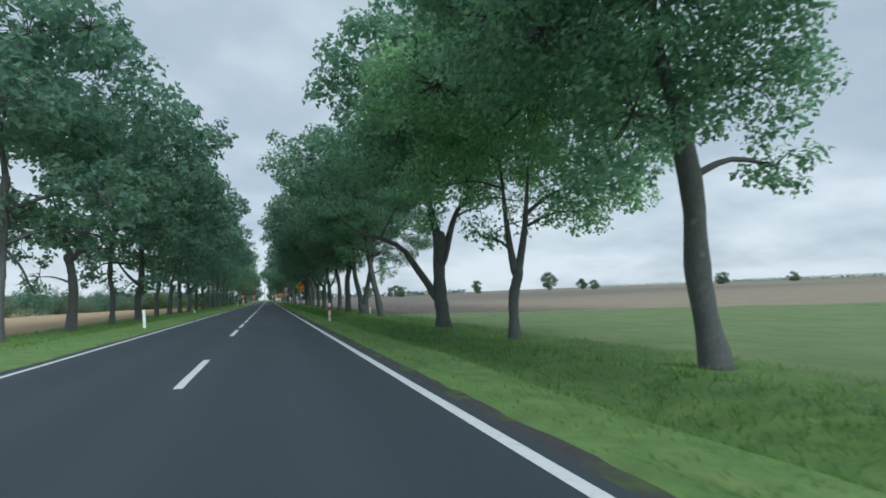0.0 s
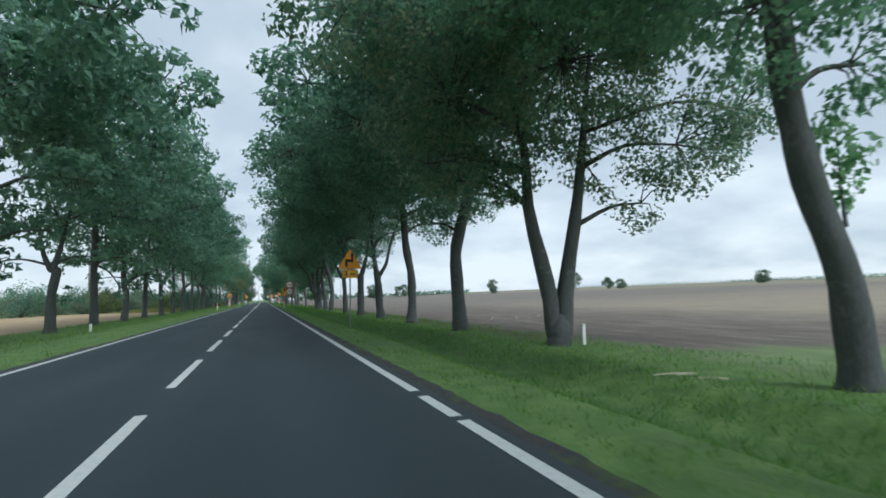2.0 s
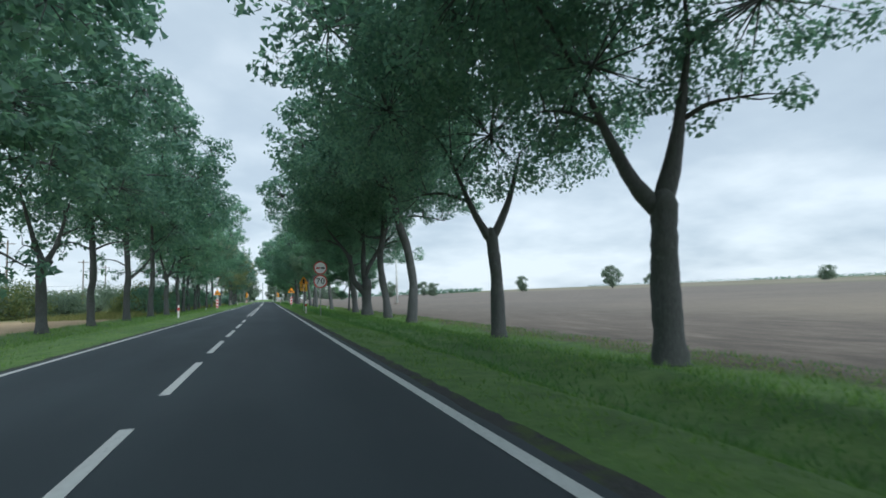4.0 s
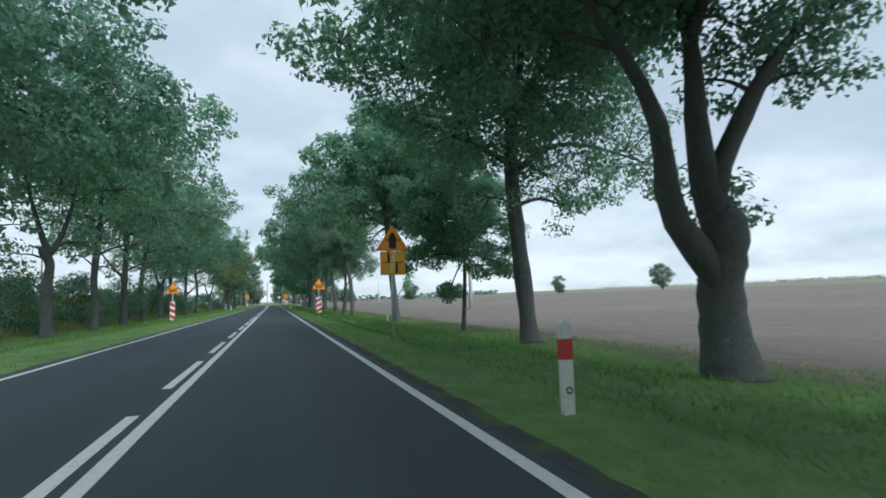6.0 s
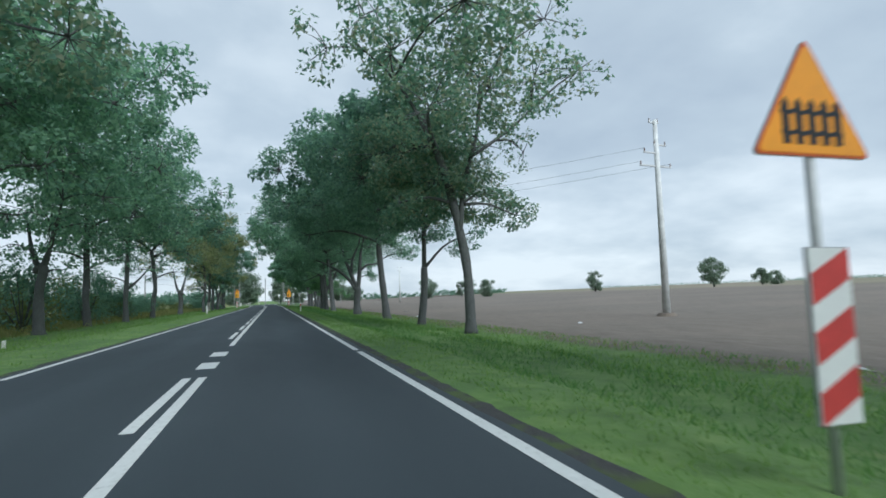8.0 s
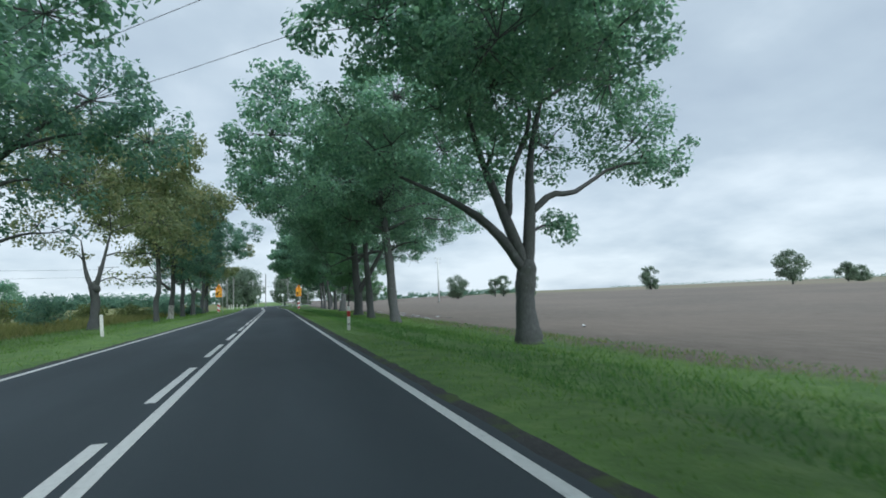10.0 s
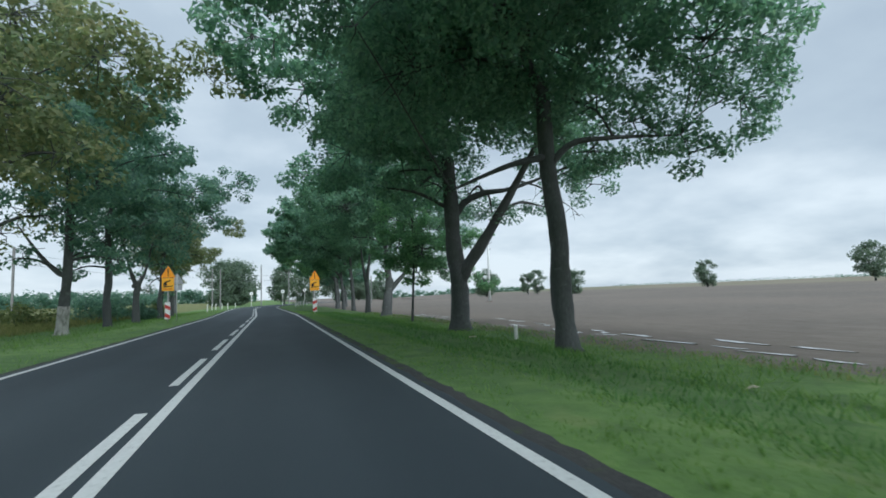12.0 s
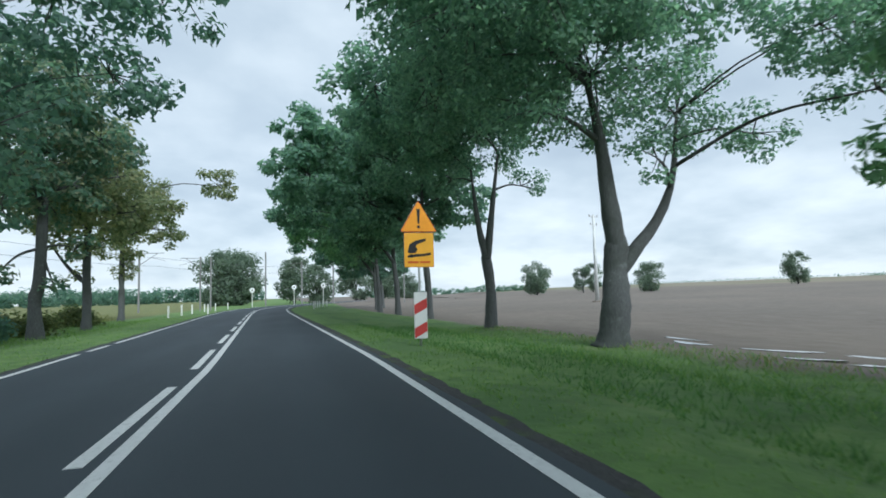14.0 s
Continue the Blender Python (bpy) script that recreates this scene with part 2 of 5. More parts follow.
LIME = lime_material()
STRAW = plain("dry_straw", (0.55, 0.50, 0.38), 0.8, 0.0, 0.2, 8.0)
STEEL = plain("galvanised_steel", (0.50, 0.51, 0.51), 0.55, 0.2)
SIGN_BACK = plain("sign_back_grey", (0.36, 0.37, 0.38), 0.55, 0.3)
SIGN_YELLOW = plain("sign_yellow", (0.90, 0.355, 0.018), 0.45, 0.0, 0.06, 5.0)
PLATE_YELLOW = plain("plate_yellow", (0.88, 0.43, 0.03), 0.45, 0.0, 0.06, 5.0)
SIGN_RED = plain("sign_red", (0.52, 0.035, 0.03), 0.45, 0.0, 0.08, 5.0)
SIGN_ORANGE = plain("sign_rim_orange", (0.62, 0.11, 0.015), 0.45, 0.0, 0.08, 5.0)
SIGN_WHITE = plain("sign_white", (0.72, 0.73, 0.72), 0.5, 0.0, 0.05, 5.0)
SIGN_BLACK = plain("sign_black", (0.016, 0.016, 0.018), 0.5, 0.0, 0.2, 5.0)
POST_WHITE = plain("post_white", (0.66, 0.66, 0.63), 0.6, 0.0, 0.14, 6.0)
POST_RED = plain("post_red", (0.50, 0.05, 0.045), 0.6, 0.0, 0.14, 6.0)
CONCRETE = plain("pole_concrete", (0.56, 0.57, 0.56), 0.85, 0.0, 0.2, 2.5)
MAST_GREY = plain("mast_grey", (0.19, 0.19, 0.185), 0.8, 0.0, 0.2, 2.5)
WOOD_POLE = plain("pole_wood", (0.15, 0.125, 0.10), 0.85, 0.0, 0.25, 2.5)
WIRE = plain("wire_dark", (0.07, 0.07, 0.075), 0.5, 0.5)
INSULATOR = plain("insulator_brown", (0.10, 0.055, 0.035), 0.3)


def water_material():
    m = Mat("puddle_water", 0.06)
    m.color((0.12, 0.11, 0.10))
    m.bump(m.noise(6.0, 3, 0.6), 0.1, 0.02)
    m.bsdf.inputs["Specular IOR Level"].default_value = 0.9
    return m.mat


WATER = water_material()


# ---- mesh helpers ----
def mesh_of(name, verts, faces, material=None, smooth=False):
    me = bpy.data.meshes.new(name)
    me.from_pydata([tuple(v) for v in verts], [], [tuple(f) for f in faces])
    if material:
        me.materials.append(material)
    if smooth:
        me.polygons.foreach_set("use_smooth", [True] * len(me.polygons))
    me.update()
    return me


def quad_mesh(name, verts, material):
    """A mesh of loose faces from an array of n x corners x 3."""
    n, m = verts.shape[:2]
    me = bpy.data.meshes.new(name)
    me.vertices.add(n * m)
    me.vertices.foreach_set("co", np.asarray(verts, dtype=np.float32).ravel())
    me.loops.add(n * m)
    me.loops.foreach_set("vertex_index", np.arange(n * m, dtype=np.int32))
    me.polygons.add(n)
    me.polygons.foreach_set("loop_start", np.arange(0, n * m, m, dtype=np.int32))
    me.polygons.foreach_set("loop_total", np.full(n, m, dtype=np.int32))
    me.materials.append(material)
    me.update(calc_edges=True)
    return me


def link_part(name, me, parent, label=""):
    ob = new(name, me)
    ob.parent = parent
    if label:
        tagged(ob, label)
    return ob


def part(name, bm, material, parent, label="", smooth=False):
    me = bpy.data.meshes.new(name)
    bm.to_mesh(me)
    bm.free()
    me.materials.append(material)
    if smooth:
        me.polygons.foreach_set("use_smooth", [True] * len(me.polygons))
    return link_part(name, me, parent, label)


def empty(name, x=0.0, y=0.0, z=0.0, turn=0.0):
    ob = new(name)
    ob.empty_display_size = 0.3
    ob.matrix_basis = pose(x, y, z, 0, 0, turn)
    return ob


def box(bm, x0, y0, z0, x1, y1, z1, bevel=0.0):
    r = bmesh.ops.create_cube(bm, size=1.0)
    vs = r["verts"]
    bmesh.ops.scale(bm, vec=(x1 - x0, y1 - y0, z1 - z0), verts=vs)
    bmesh.ops.translate(bm, vec=((x0 + x1) / 2, (y0 + y1) / 2, (z0 + z1) / 2), verts=vs)
    if bevel > 0:
        es = list({e for v in vs for e in v.link_edges})
        bmesh.ops.bevel(bm, geom=es, offset=bevel, segments=2, affect="EDGES", profile=0.5)
    return bm


def rod(bm, a, b, r0, r1=None, sides=10):
    a, b = Vector(a), Vector(b)
    d = b - a
    r = bmesh.ops.create_cone(bm, cap_ends=True, segments=sides, radius1=r0, radius2=r0 if r1 is None else r1, depth=d.length)
    m = Matrix.Translation((a + b) / 2) @ d.to_track_quat("Z", "Y").to_matrix().to_4x4()
    bmesh.ops.transform(bm, matrix=m, verts=r["verts"])
    return bm


def slab(bm, outline, y0, y1, bevel=0.0):
    """A flat upright shape: an outline in x and z, from y0 (front) to y1 (back)."""
    front = [bm.verts.new((x, y0, z)) for x, z in outline]
    rear = [bm.verts.new((x, y1, z)) for x, z in outline]
    bm.faces.new(front)
    bm.faces.new(rear[::-1])
    n = len(outline)
    for k in range(n):
        bm.faces.new((front[k], rear[k], rear[(k + 1) % n], front[(k + 1) % n]))
    bmesh.ops.recalc_face_normals(bm, faces=bm.faces)
    return bm


def rounded(points, r, steps=4):
    """An outline with its corners rounded."""
    out = []
    n = len(points)
    for k in range(n):
        p, a, b = Vector(points[k]), Vector(points[k - 1]), Vector(points[(k + 1) % n])
        u, v = (a - p).normalized(), (b - p).normalized()
        cut = min(r / max(math.tan(u.angle(v) / 2), 0.05), (a - p).length * 0.45, (b - p).length * 0.45)
        s, e = p + u * cut, p + v * cut
        for i in range(steps + 1):
            t = i / steps
            out.append(tuple(s * (1 - t) ** 2 + p * 2 * t * (1 - t) + e * t * t))
    return out


def disc(r, n=36, x=0.0, z=0.0):
    return [(x + r * math.cos(2 * math.pi * k / n), z + r * math.sin(2 * math.pi * k / n)) for k in range(n)]


def tube(points, radii, sides=9, wobble=0.0, rng=None):
    """Rings along a line; returns verts and faces."""
    pts = [Vector(p) for p in points]
    verts, faces = [], []
    run = (pts[-1] - pts[0]).normalized()
    ref = Vector((1, 0, 0)) if abs(run.x) < min(abs(run.y), 0.7) or abs(run.z) > 0.75 else (Vector((0, 1, 0)) if abs(run.y) < 0.7 else Vector((0, 0, 1)))
    for k, p in enumerate(pts):
        d = (pts[min(k + 1, len(pts) - 1)] - pts[max(k - 1, 0)]).normalized()
        u = (ref - d * d.dot(ref)).normalized()
        w = d.cross(u)
        for i in range(sides):
            a = 2 * math.pi * i / sides
            r = radii[k] * (1 + (rng.uniform(-wobble, wobble) if rng else 0))
            verts.append(p + (u * math.cos(a) + w * math.sin(a)) * r)
    for k in range(len(pts) - 1):
        for i in range(sides):
            j = (i + 1) % sides
            faces.append((k * sides + i, k * sides + j, (k + 1) * sides + j, (k + 1) * sides + i))
    if sides > 4:
        faces.append(tuple(range(sides))[::-1])
        faces.append(tuple((len(pts) - 1) * sides + i for i in range(sides)))
    return verts, faces


# ---- the plan: a straight road along +y that swings right past the last signs ----
RIGHT_LINE, LEFT_LINE, CENTRE = 1.88, -4.50, -1.25
BEND = ((-3000, 0.0), (285, 0.0), (301, -0.45), (322, -1.05), (336, -1.15), (348, -0.4), (360, 1.3), (372, 4.2), (390, 10.0), (420, 21.0), (470, 42.0), (3000, 1200.0))


def bend(y):
    return float(np.interp(y, [b[0] for b in BEND], [b[1] for b in BEND]))


def smooth(a, b, v):
    t = min(max((v - a) / (b - a), 0), 1)
    return t * t * (3 - 2 * t)


def ground_z(x, y):
    """Height of the land: crowned verges, a ditch on the right, fields that rise slowly far off."""
    u = x - bend(y)
    if u > RIGHT_LINE:
        s = u - 2.02
        z = -0.035
        deep = 0.34 + 0.38 * smooth(115, 70, y) - 0.10 * smooth(180, 260, y)
        z -= deep * smooth(1.3, 3.3, s)
        z += (deep - 0.35) * smooth(3.8, 5.6, s)
        z -= 0.17 * smooth(5.0, 6.5, s) - 0.06 * smooth(7.5, 8.6, s)
        z -= 0.14 * smooth(8.4, 10.5, s)
        if x > 22:
            z += 0.013 * (min(x, 1400) - 22)
    elif u < LEFT_LINE:
        s = LEFT_LINE - 0.25 - u
        z = -0.04 - 0.42 * smooth(1.5, 6.5, s)
    else:
        z = -0.03
    if u < LEFT_LINE - 0.6 or u > RIGHT_LINE + 0.7:
        near = 1.0 if abs(x) < 60 else 0.3
        z += near * 0.07 * noise.noise(Vector((x * 0.35, y * 0.22, 3.1))) + near * 0.03 * noise.noise(Vector((x * 1.3, y * 1.1, 7.0)))
    return z


def build_ground():
    xs = [-3000, -1400, -700, -350, -180, -110, -75, -55, -42, -34, -28, -24, -21, -19, -17.5, -16]
    xs += [-15 + 0.5 * k for k in range(21)] + [-4.72, -4.60, -3, -1.25, 1.0, 1.98, 2.06, 2.14]
    xs += [2.4 + 0.4 * k for k in range(28)] + [14.2, 15, 16, 17.5, 19, 22, 26, 31, 38, 48, 62, 85, 120, 170, 250, 380, 600, 900, 1400, 3000]
    ys = [-600, -250, -120, -60] + [-40 + 1.6 * k for k in range(270)] + [396, 405, 420, 450, 500, 560, 650, 800, 1100, 1600, 2300, 3200]
    verts = [(x + bend(y) * smooth(60, 20, abs(x)), y) for y in ys for x in xs]
    verts = [(x, y, ground_z(x, y)) for x, y in verts]
    n = len(xs)
    faces = [(j * n + i, j * n + i + 1, (j + 1) * n + i + 1, (j + 1) * n + i) for j in range(len(ys) - 1) for i in range(n - 1)]
    ob = new("ground", mesh_of("ground", verts, faces, GROUND, True))
    return tagged(ob, "grass verges with a shallow ditch beside brown ploughed fields", "ground", kind="structure")


build_ground()


def strip(name, x0, x1, y0, y1, z, material, parent, step=2.0, rag=0.0, thick=0.0, seed=1):
    """A band along the road between two distances from its zero line."""
    rng = random.Random(seed)
    n = max(1, int(math.ceil((y1 - y0) / step)))
    verts, faces = [], []
    for k in range(n + 1):
        y = y0 + (y1 - y0) * k / n
        b = bend(y)
        verts += [(x0 + b - rng.uniform(0, rag), y, z), (x1 + b + rng.uniform(0, rag), y, z)]
        if thick:
            verts += [(x0 + b, y, z - thick), (x1 + b, y, z - thick)]
    w = 4 if thick else 2
    for k in range(n):
        a, b = k * w, (k + 1) * w
        faces.append((a, a + 1, b + 1, b))
        if thick:
            faces += [(a + 2, a, b, b + 2), (a + 1, a + 3, b + 3, b + 1)]
    return link_part(name, mesh_of(name, verts, faces, material), parent)


def build_road():
    road = strip("road", LEFT_LINE - 0.20, RIGHT_LINE + 0.18, -90, 430, 0.0, ASPHALT, None, 0.7, 0.05, 0.10, 3)
    tagged(road, "dark grey asphalt country road with white painted lines", "road", kind="structure")
    return road


ROAD = build_road()
shoulder = strip("road_shoulder", RIGHT_LINE + 0.16, RIGHT_LINE + 0.41, -90, 400, -0.020, GRAVEL, None, 0.25, 0.07, 0.08, 5)
tagged(shoulder, "dark gritty shoulder between asphalt and grass", "shoulder", kind="structure")
shoulder_far = strip("road_shoulder", LEFT_LINE - 0.34, LEFT_LINE - 0.18, -90, 400, -0.012, GRAVEL, None, 0.45, 0.12, 0.08, 6)
tagged(shoulder_far, "dark gritty shoulder between asphalt and grass", "shoulder", kind="structure")


def paint_line(name, x, width, y0, y1, step=2.0):
    return strip(name, x - width / 2, x + width / 2, y0, y1, 0.004, PAINT, ROAD, step, 0.006, 0.0, int(y0 * 10) % 997 + 11)


for lo, hi in ((-90, 47.6), (47.8, 49.0), (49.4, 176.8), (177.2, 270), (270.1, 330), (330.4, 428)):
    paint_line("edge_line", RIGHT_LINE, 0.13, lo, hi)
for lo, hi in ((-90, 172.4), (172.8, 175.0), (175.4, 289.5), (290.3, 292.2), (293.0, 428)):
    paint_line("edge_line", LEFT_LINE, 0.12, lo, hi)
for k in range(-5, 0):
    paint_line("lane_dash", CENTRE, 0.13, 22.0 + 11.8 * k, 25.9 + 11.8 * k, 1.0)
for k in range(17):
    paint_line("lane_dash", CENTRE, 0.13, 22.0 + 5.86 * k, 25.9 + 5.86 * k, 1.0)
paint_line("centre_line", CENTRE + 0.10, 0.13, 127.2, 174.0)
paint_line("centre_line", CENTRE + 0.10, 0.13, 180.6, 428)
for k in range(8):
    paint_line("lane_dash", CENTRE - 0.14, 0.13, 128.8 + 5.9 * k, 132.7 + 5.9 * k, 1.0)
paint_line("lane_dash", CENTRE - 0.14, 0.13, 126.9, 128.1, 1.0)
for y in (175.2, 177.6):
    paint_line("lane_dash", CENTRE, 0.34, y, y + 1.1, 1.0)
for k in range(34):
    paint_line("lane_dash", CENTRE - 0.14, 0.13, 183.6 + 5.96 * k, 187.5 + 5.96 * k, 1.0)


# ---- trees ----
def unit(v):
    return v / (np.linalg.norm(v, axis=1)[:, None] + 1e-9)


def leaf_cloud(rng, centres, radii, count, size, droop=0.25, flat=0.75, lean=False):
    """Corners of kite-shaped leaves scattered in clumps."""
    pick = rng.integers(0, len(centres), count)
    d = unit(rng.normal(size=(count, 3)))
    r = np.clip(rng.random(count) ** 0.38 * (1 + 0.09 * rng.normal(size=count)), 0.0, 1.05)
    at = centres[pick] + d * (r * radii[pick])[:, None] * np.array([1.0, 1.0, flat])
    way = d * 0.7 + rng.normal(size=(count, 3)) * 0.5
    way[:, 2] -= droop
    way = unit(way)
    n = len(at)
    face = unit(d * 0.7 + np.array([0.0, 0.0, 0.45]) + rng.normal(size=(n, 3)) * 0.42)
    side = unit(np.cross(face, way + rng.normal(size=(n, 3)) * 0.6))
    out = np.cross(side, face)
    ln = (size * rng.uniform(0.65, 1.25, n))[:, None]
    wd = ln * rng.uniform(0.22, 0.36, n)[:, None]
    if lean:
        return np.stack([at - out * ln * 0.45 - side * wd * 1.25, at - out * ln * 0.3 + side * wd * 1.3, at + out * ln * 0.5], axis=1)
    a = at - out * ln * 0.5
    b = at + side * wd + out * ln * 0.05
    c = at + out * ln * 0.5
    e = at - side * wd + out * ln * 0.05
    return np.stack([a, b, c, e], axis=1)


def bow(a, b, lift, n, rng, jitter):
    a, b = Vector(a), Vector(b)
    out = []
    for k in range(n + 1):
        t = k / n
        p = a.lerp(b, t) + Vector((0, 0, lift * 4 * t * (1 - t)))
        if 0 < k < n:
            p += Vector((rng.uniform(-jitter, jitter), rng.uniform(-jitter, jitter), 0))
        out.append(p)
    return out


def smooth_line(points, n):
    """A smooth run of n + 1 points through the given ones."""
    pts = [Vector(p) for p in points]
    pts = [pts[0] * 2 - pts[1]] + pts + [pts[-1] * 2 - pts[-2]]
    out = []
    for k in range(n + 1):
        s = k / n * (len(pts) - 3)
        i = min(int(s), len(pts) - 4)
        t = s - i
        a, b, c, d = pts[i:i + 4]
        out.append(0.5 * ((2 * b) + (c - a) * t + (2 * a - 5 * b + 4 * c - d) * t * t + (3 * b - a - 3 * c + d) * t ** 3))
    return out


def crown_clumps(rng, lobes):
    """Clumps of foliage over the outside of the crown's rounded masses: centre, outward way, radius, share of leaves."""
    spots = []
    for k, (c, r, dens) in enumerate(lobes):
        count = max(5, int(round(3.3 * r * r)))
        placed = []
        tries = 0
        while len(placed) < count and tries < 500:
            tries += 1
            d = Vector((rng.gauss(0, 1), rng.gauss(0, 1), rng.gauss(0, 1))).normalized()
            p = c + Vector((d.x, d.y, d.z * 0.86)) * r * rng.uniform(0.50, 0.98)
            if any((p - o).length < 0.62 * q for j, (o, q, _) in enumerate(lobes) if j != k):
                continue
            if any((p - o).length < 0.30 * r + 0.12 for o in placed):
                continue
            placed.append(p)
            spots.append((p, d, rng.uniform(0.70, 1.15) * min(1.08, 0.24 * r + 0.38), dens, k))
    return spots


def clump_leaves(nrng, spots, count, fine, coarse, turn_at):
    """Corners of leaves set in clumps; small leaves low in the crown, broader sprays high up."""
    at0 = np.array([tuple(s[0]) for s in spots])
    way0 = np.array([tuple(s[1]) for s in spots])
    rad = np.array([s[2] for s in spots])
    size0 = fine + (coarse - fine) * np.clip((at0[:, 2] - turn_at) / 3.0, 0, 1)
    share = rad ** 2 * np.array([s[3] for s in spots]) / size0 ** 1.5
    pick = nrng.choice(len(spots), count, p=share / share.sum())
    d = unit(nrng.normal(size=(count, 3)) + way0[pick] * 0.35)
    r = nrng.random(count) ** 0.40 * (1 + 0.07 * nrng.normal(size=count))
    at = at0[pick] + d * (r * rad[pick])[:, None] * np.array([1.0, 1.0, 0.72])
    face = unit(d * 0.75 + np.array([0.0, 0.0, 0.55]) + nrng.normal(size=(count, 3)) * 0.45)
    side = unit(np.cross(face, nrng.normal(size=(count, 3)) + np.array([0, 0, -0.5])))
    out = np.cross(side, face)
    ln = (size0[pick] * nrng.uniform(0.6, 1.3, count))[:, None]
    wd = ln * nrng.uniform(0.24, 0.40, count)[:, None]
    return np.stack([at - out * ln * 0.45 - side * wd * 1.2, at - out * ln * 0.3 + side * wd * 1.25, at + out * ln * 0.55], axis=1)



def tree(x, y, trunk, girth, lobes, limbs=(), leaf=0, leaves=38000, seed=1, fine=0.165, coarse=0.34, label="", shoots=(), lime=False, turn_at=9.0, dx=0.0, deep=True):
    """A roadside tree. trunk: its line as (x, height) above the road; limbs: lines as (x, height) with a depth at the tip and a thickness;
    lobes: the rounded masses of the crown as (x, height, radius[, depth[, leafiness]])."""
    rng = random.Random(seed)
    nrng = np.random.default_rng(seed)
    base = ground_z(x, y) - 0.05
    ob = empty("tree", x + dx, y, base)
    tagged(ob, label or "tall roadside tree with a dense green crown and grey bark", "tree", "roadside trees")
    verts, faces = [], []

    def add(v, f):
        n = len(verts)
        faces.extend(tuple(q + n for q in ff) for ff in f)
        verts.extend(v)

    line = [(0.0, 0.0, 0.0)] + [(px - x, 0.15 * math.sin(2.1 * k + seed), pz - base) for k, (px, pz) in enumerate(trunk)]
    pts = smooth_line(line, 16)
    tall = pts[-1].z
    rad = [girth / 2 * (1 + 0.55 * math.exp(-p.z / 0.30)) * (1 - 0.30 * p.z / max(tall, 7)) * (1 + 0.05 * math.sin(p.z * 2.7 + seed) + rng.uniform(-0.03, 0.05)) for p in pts]
    pts.insert(1, pts[0].lerp(pts[1], 0.3))
    rad.insert(1, girth / 2 * 1.25)
    tip = (pts[-1] - pts[-2]).normalized()
    v, f = tube(pts + [pts[-1] + tip * rad[-1] * 0.8, pts[-1] + tip * rad[-1] * 1.2], rad + [rad[-1] * 0.72, rad[-1] * 0.25], 14, 0.05, rng)
    link_part("trunk", mesh_of("trunk", v, f, BARK, True), ob)
    if lime:
        k = next(i for i, p in enumerate(pts) if p.z > 1.9)
        v, f = tube(pts[:k], [q * 1.05 for q in rad[:k]], 14, 0.03, rng)
        link_part("lime_wash", mesh_of("lime_wash", v, f, LIME, True), ob, "worn pale lime wash on the lower trunk")
    nodes = [(p, r) for p, r in zip(pts, rad) if p.z > 0.55 * tall]
    masses = []
    for c in lobes:
        dy = c[3] if len(c) > 3 and c[3] is not None else rng.uniform(-1.6, 1.6)
        masses.append((Vector((c[0] - x, dy, c[1] - base)), c[2], c[4] if len(c) > 4 else 1.0))
    if deep:
        big = [m for m in masses if m[1] >= 2.2]
        cx = sum(m[0].x for m in big) / len(big)
        cz = min(sum(m[0].z for m in big) / len(big), 11.0)
        share = sum(m[2] for m in big) / len(big)
        for side in (-1, 1):
            for dx_by, up_by, r in ((-2.2, -1.4, 2.1), (1.2, -0.8, 2.3), (-0.6, 2.2, 2.7)):
                masses.append((Vector((cx + dx_by + rng.uniform(-0.5, 0.5), side * rng.uniform(3.3, 4.4), cz + up_by + rng.uniform(-0.5, 0.5))), r, share))
    for k, (way, depth, thick) in enumerate(limbs):
        run = [Vector((px - x, depth * (i / (len(way) - 1)) ** 1.3, pz - base)) for i, (px, pz) in enumerate(way)]
        run = smooth_line(run, 10)
        r0 = girth / 2 * thick
        rr = [r0 * (1 - 0.84 * (i / 10) ** 1.3) * (1 + rng.uniform(-0.05, 0.07)) + 0.01 for i in range(11)]
        run.insert(1, run[0].lerp(run[1], 0.45))
        rr = [rr[0] * 0.4, rr[0] * 0.85] + rr[1:]
        v, f = tube(run, rr, 10, 0.05, rng)
        link_part("limb", mesh_of("limb", v, f, BARK, True), ob)
        nodes += list(zip(run[3:], rr[3:]))
    # stout limbs that carry on from the head of the trunk and the given limbs into the upper masses
    upper = sorted((m for m in masses if m[0].z > tall + 1.5), key=lambda m: -m[1])[:6]
    for c, r, _ in upper:
        p, q = min(nodes, key=lambda n: (n[0] - c).length + 2.5 * max(0, n[0].z - c.z + 1.0))
        mid_p = p.lerp(c, 0.45) + Vector((0, 0, 0.12 * (c - p).length))
        run = smooth_line([p - (c - p).normalized() * 0.1, mid_p + Vector((rng.uniform(-.3, .3), rng.uniform(-.3, .3), 0)), c], 7)
        r0 = min(q * 0.75, 0.06 + 0.028 * (c - p).length)
        rr = [r0 * (1 - 0.75 * i / 7) + 0.015 for i in range(8)]
        v, f = tube(run, rr, 8, 0.05, rng)
        link_part("limb", mesh_of("limb", v, f, BARK, True), ob)
        nodes += list(zip(run[2:], rr[2:]))
    boughs = {}
    for k, (c, r, _) in enumerate(masses):
        p, q = min(nodes, key=lambda n: (n[0] - c).length + 1.6 * max(0, n[0].z - c.z + 0.3))
        gap = (c - p).length
        run = smooth_line([p, p.lerp(c, 0.5) + Vector((rng.uniform(-0.06, 0.06) * gap, rng.uniform(-0.06, 0.06) * gap, 0.10 * gap)), c], 6)
        r0 = min(q * 0.6, 0.04 + 0.02 * gap)
        add(*tube(run, [r0 * (1 - 0.7 * i / 6) + 0.008 for i in range(7)], 6))
        boughs[k] = run
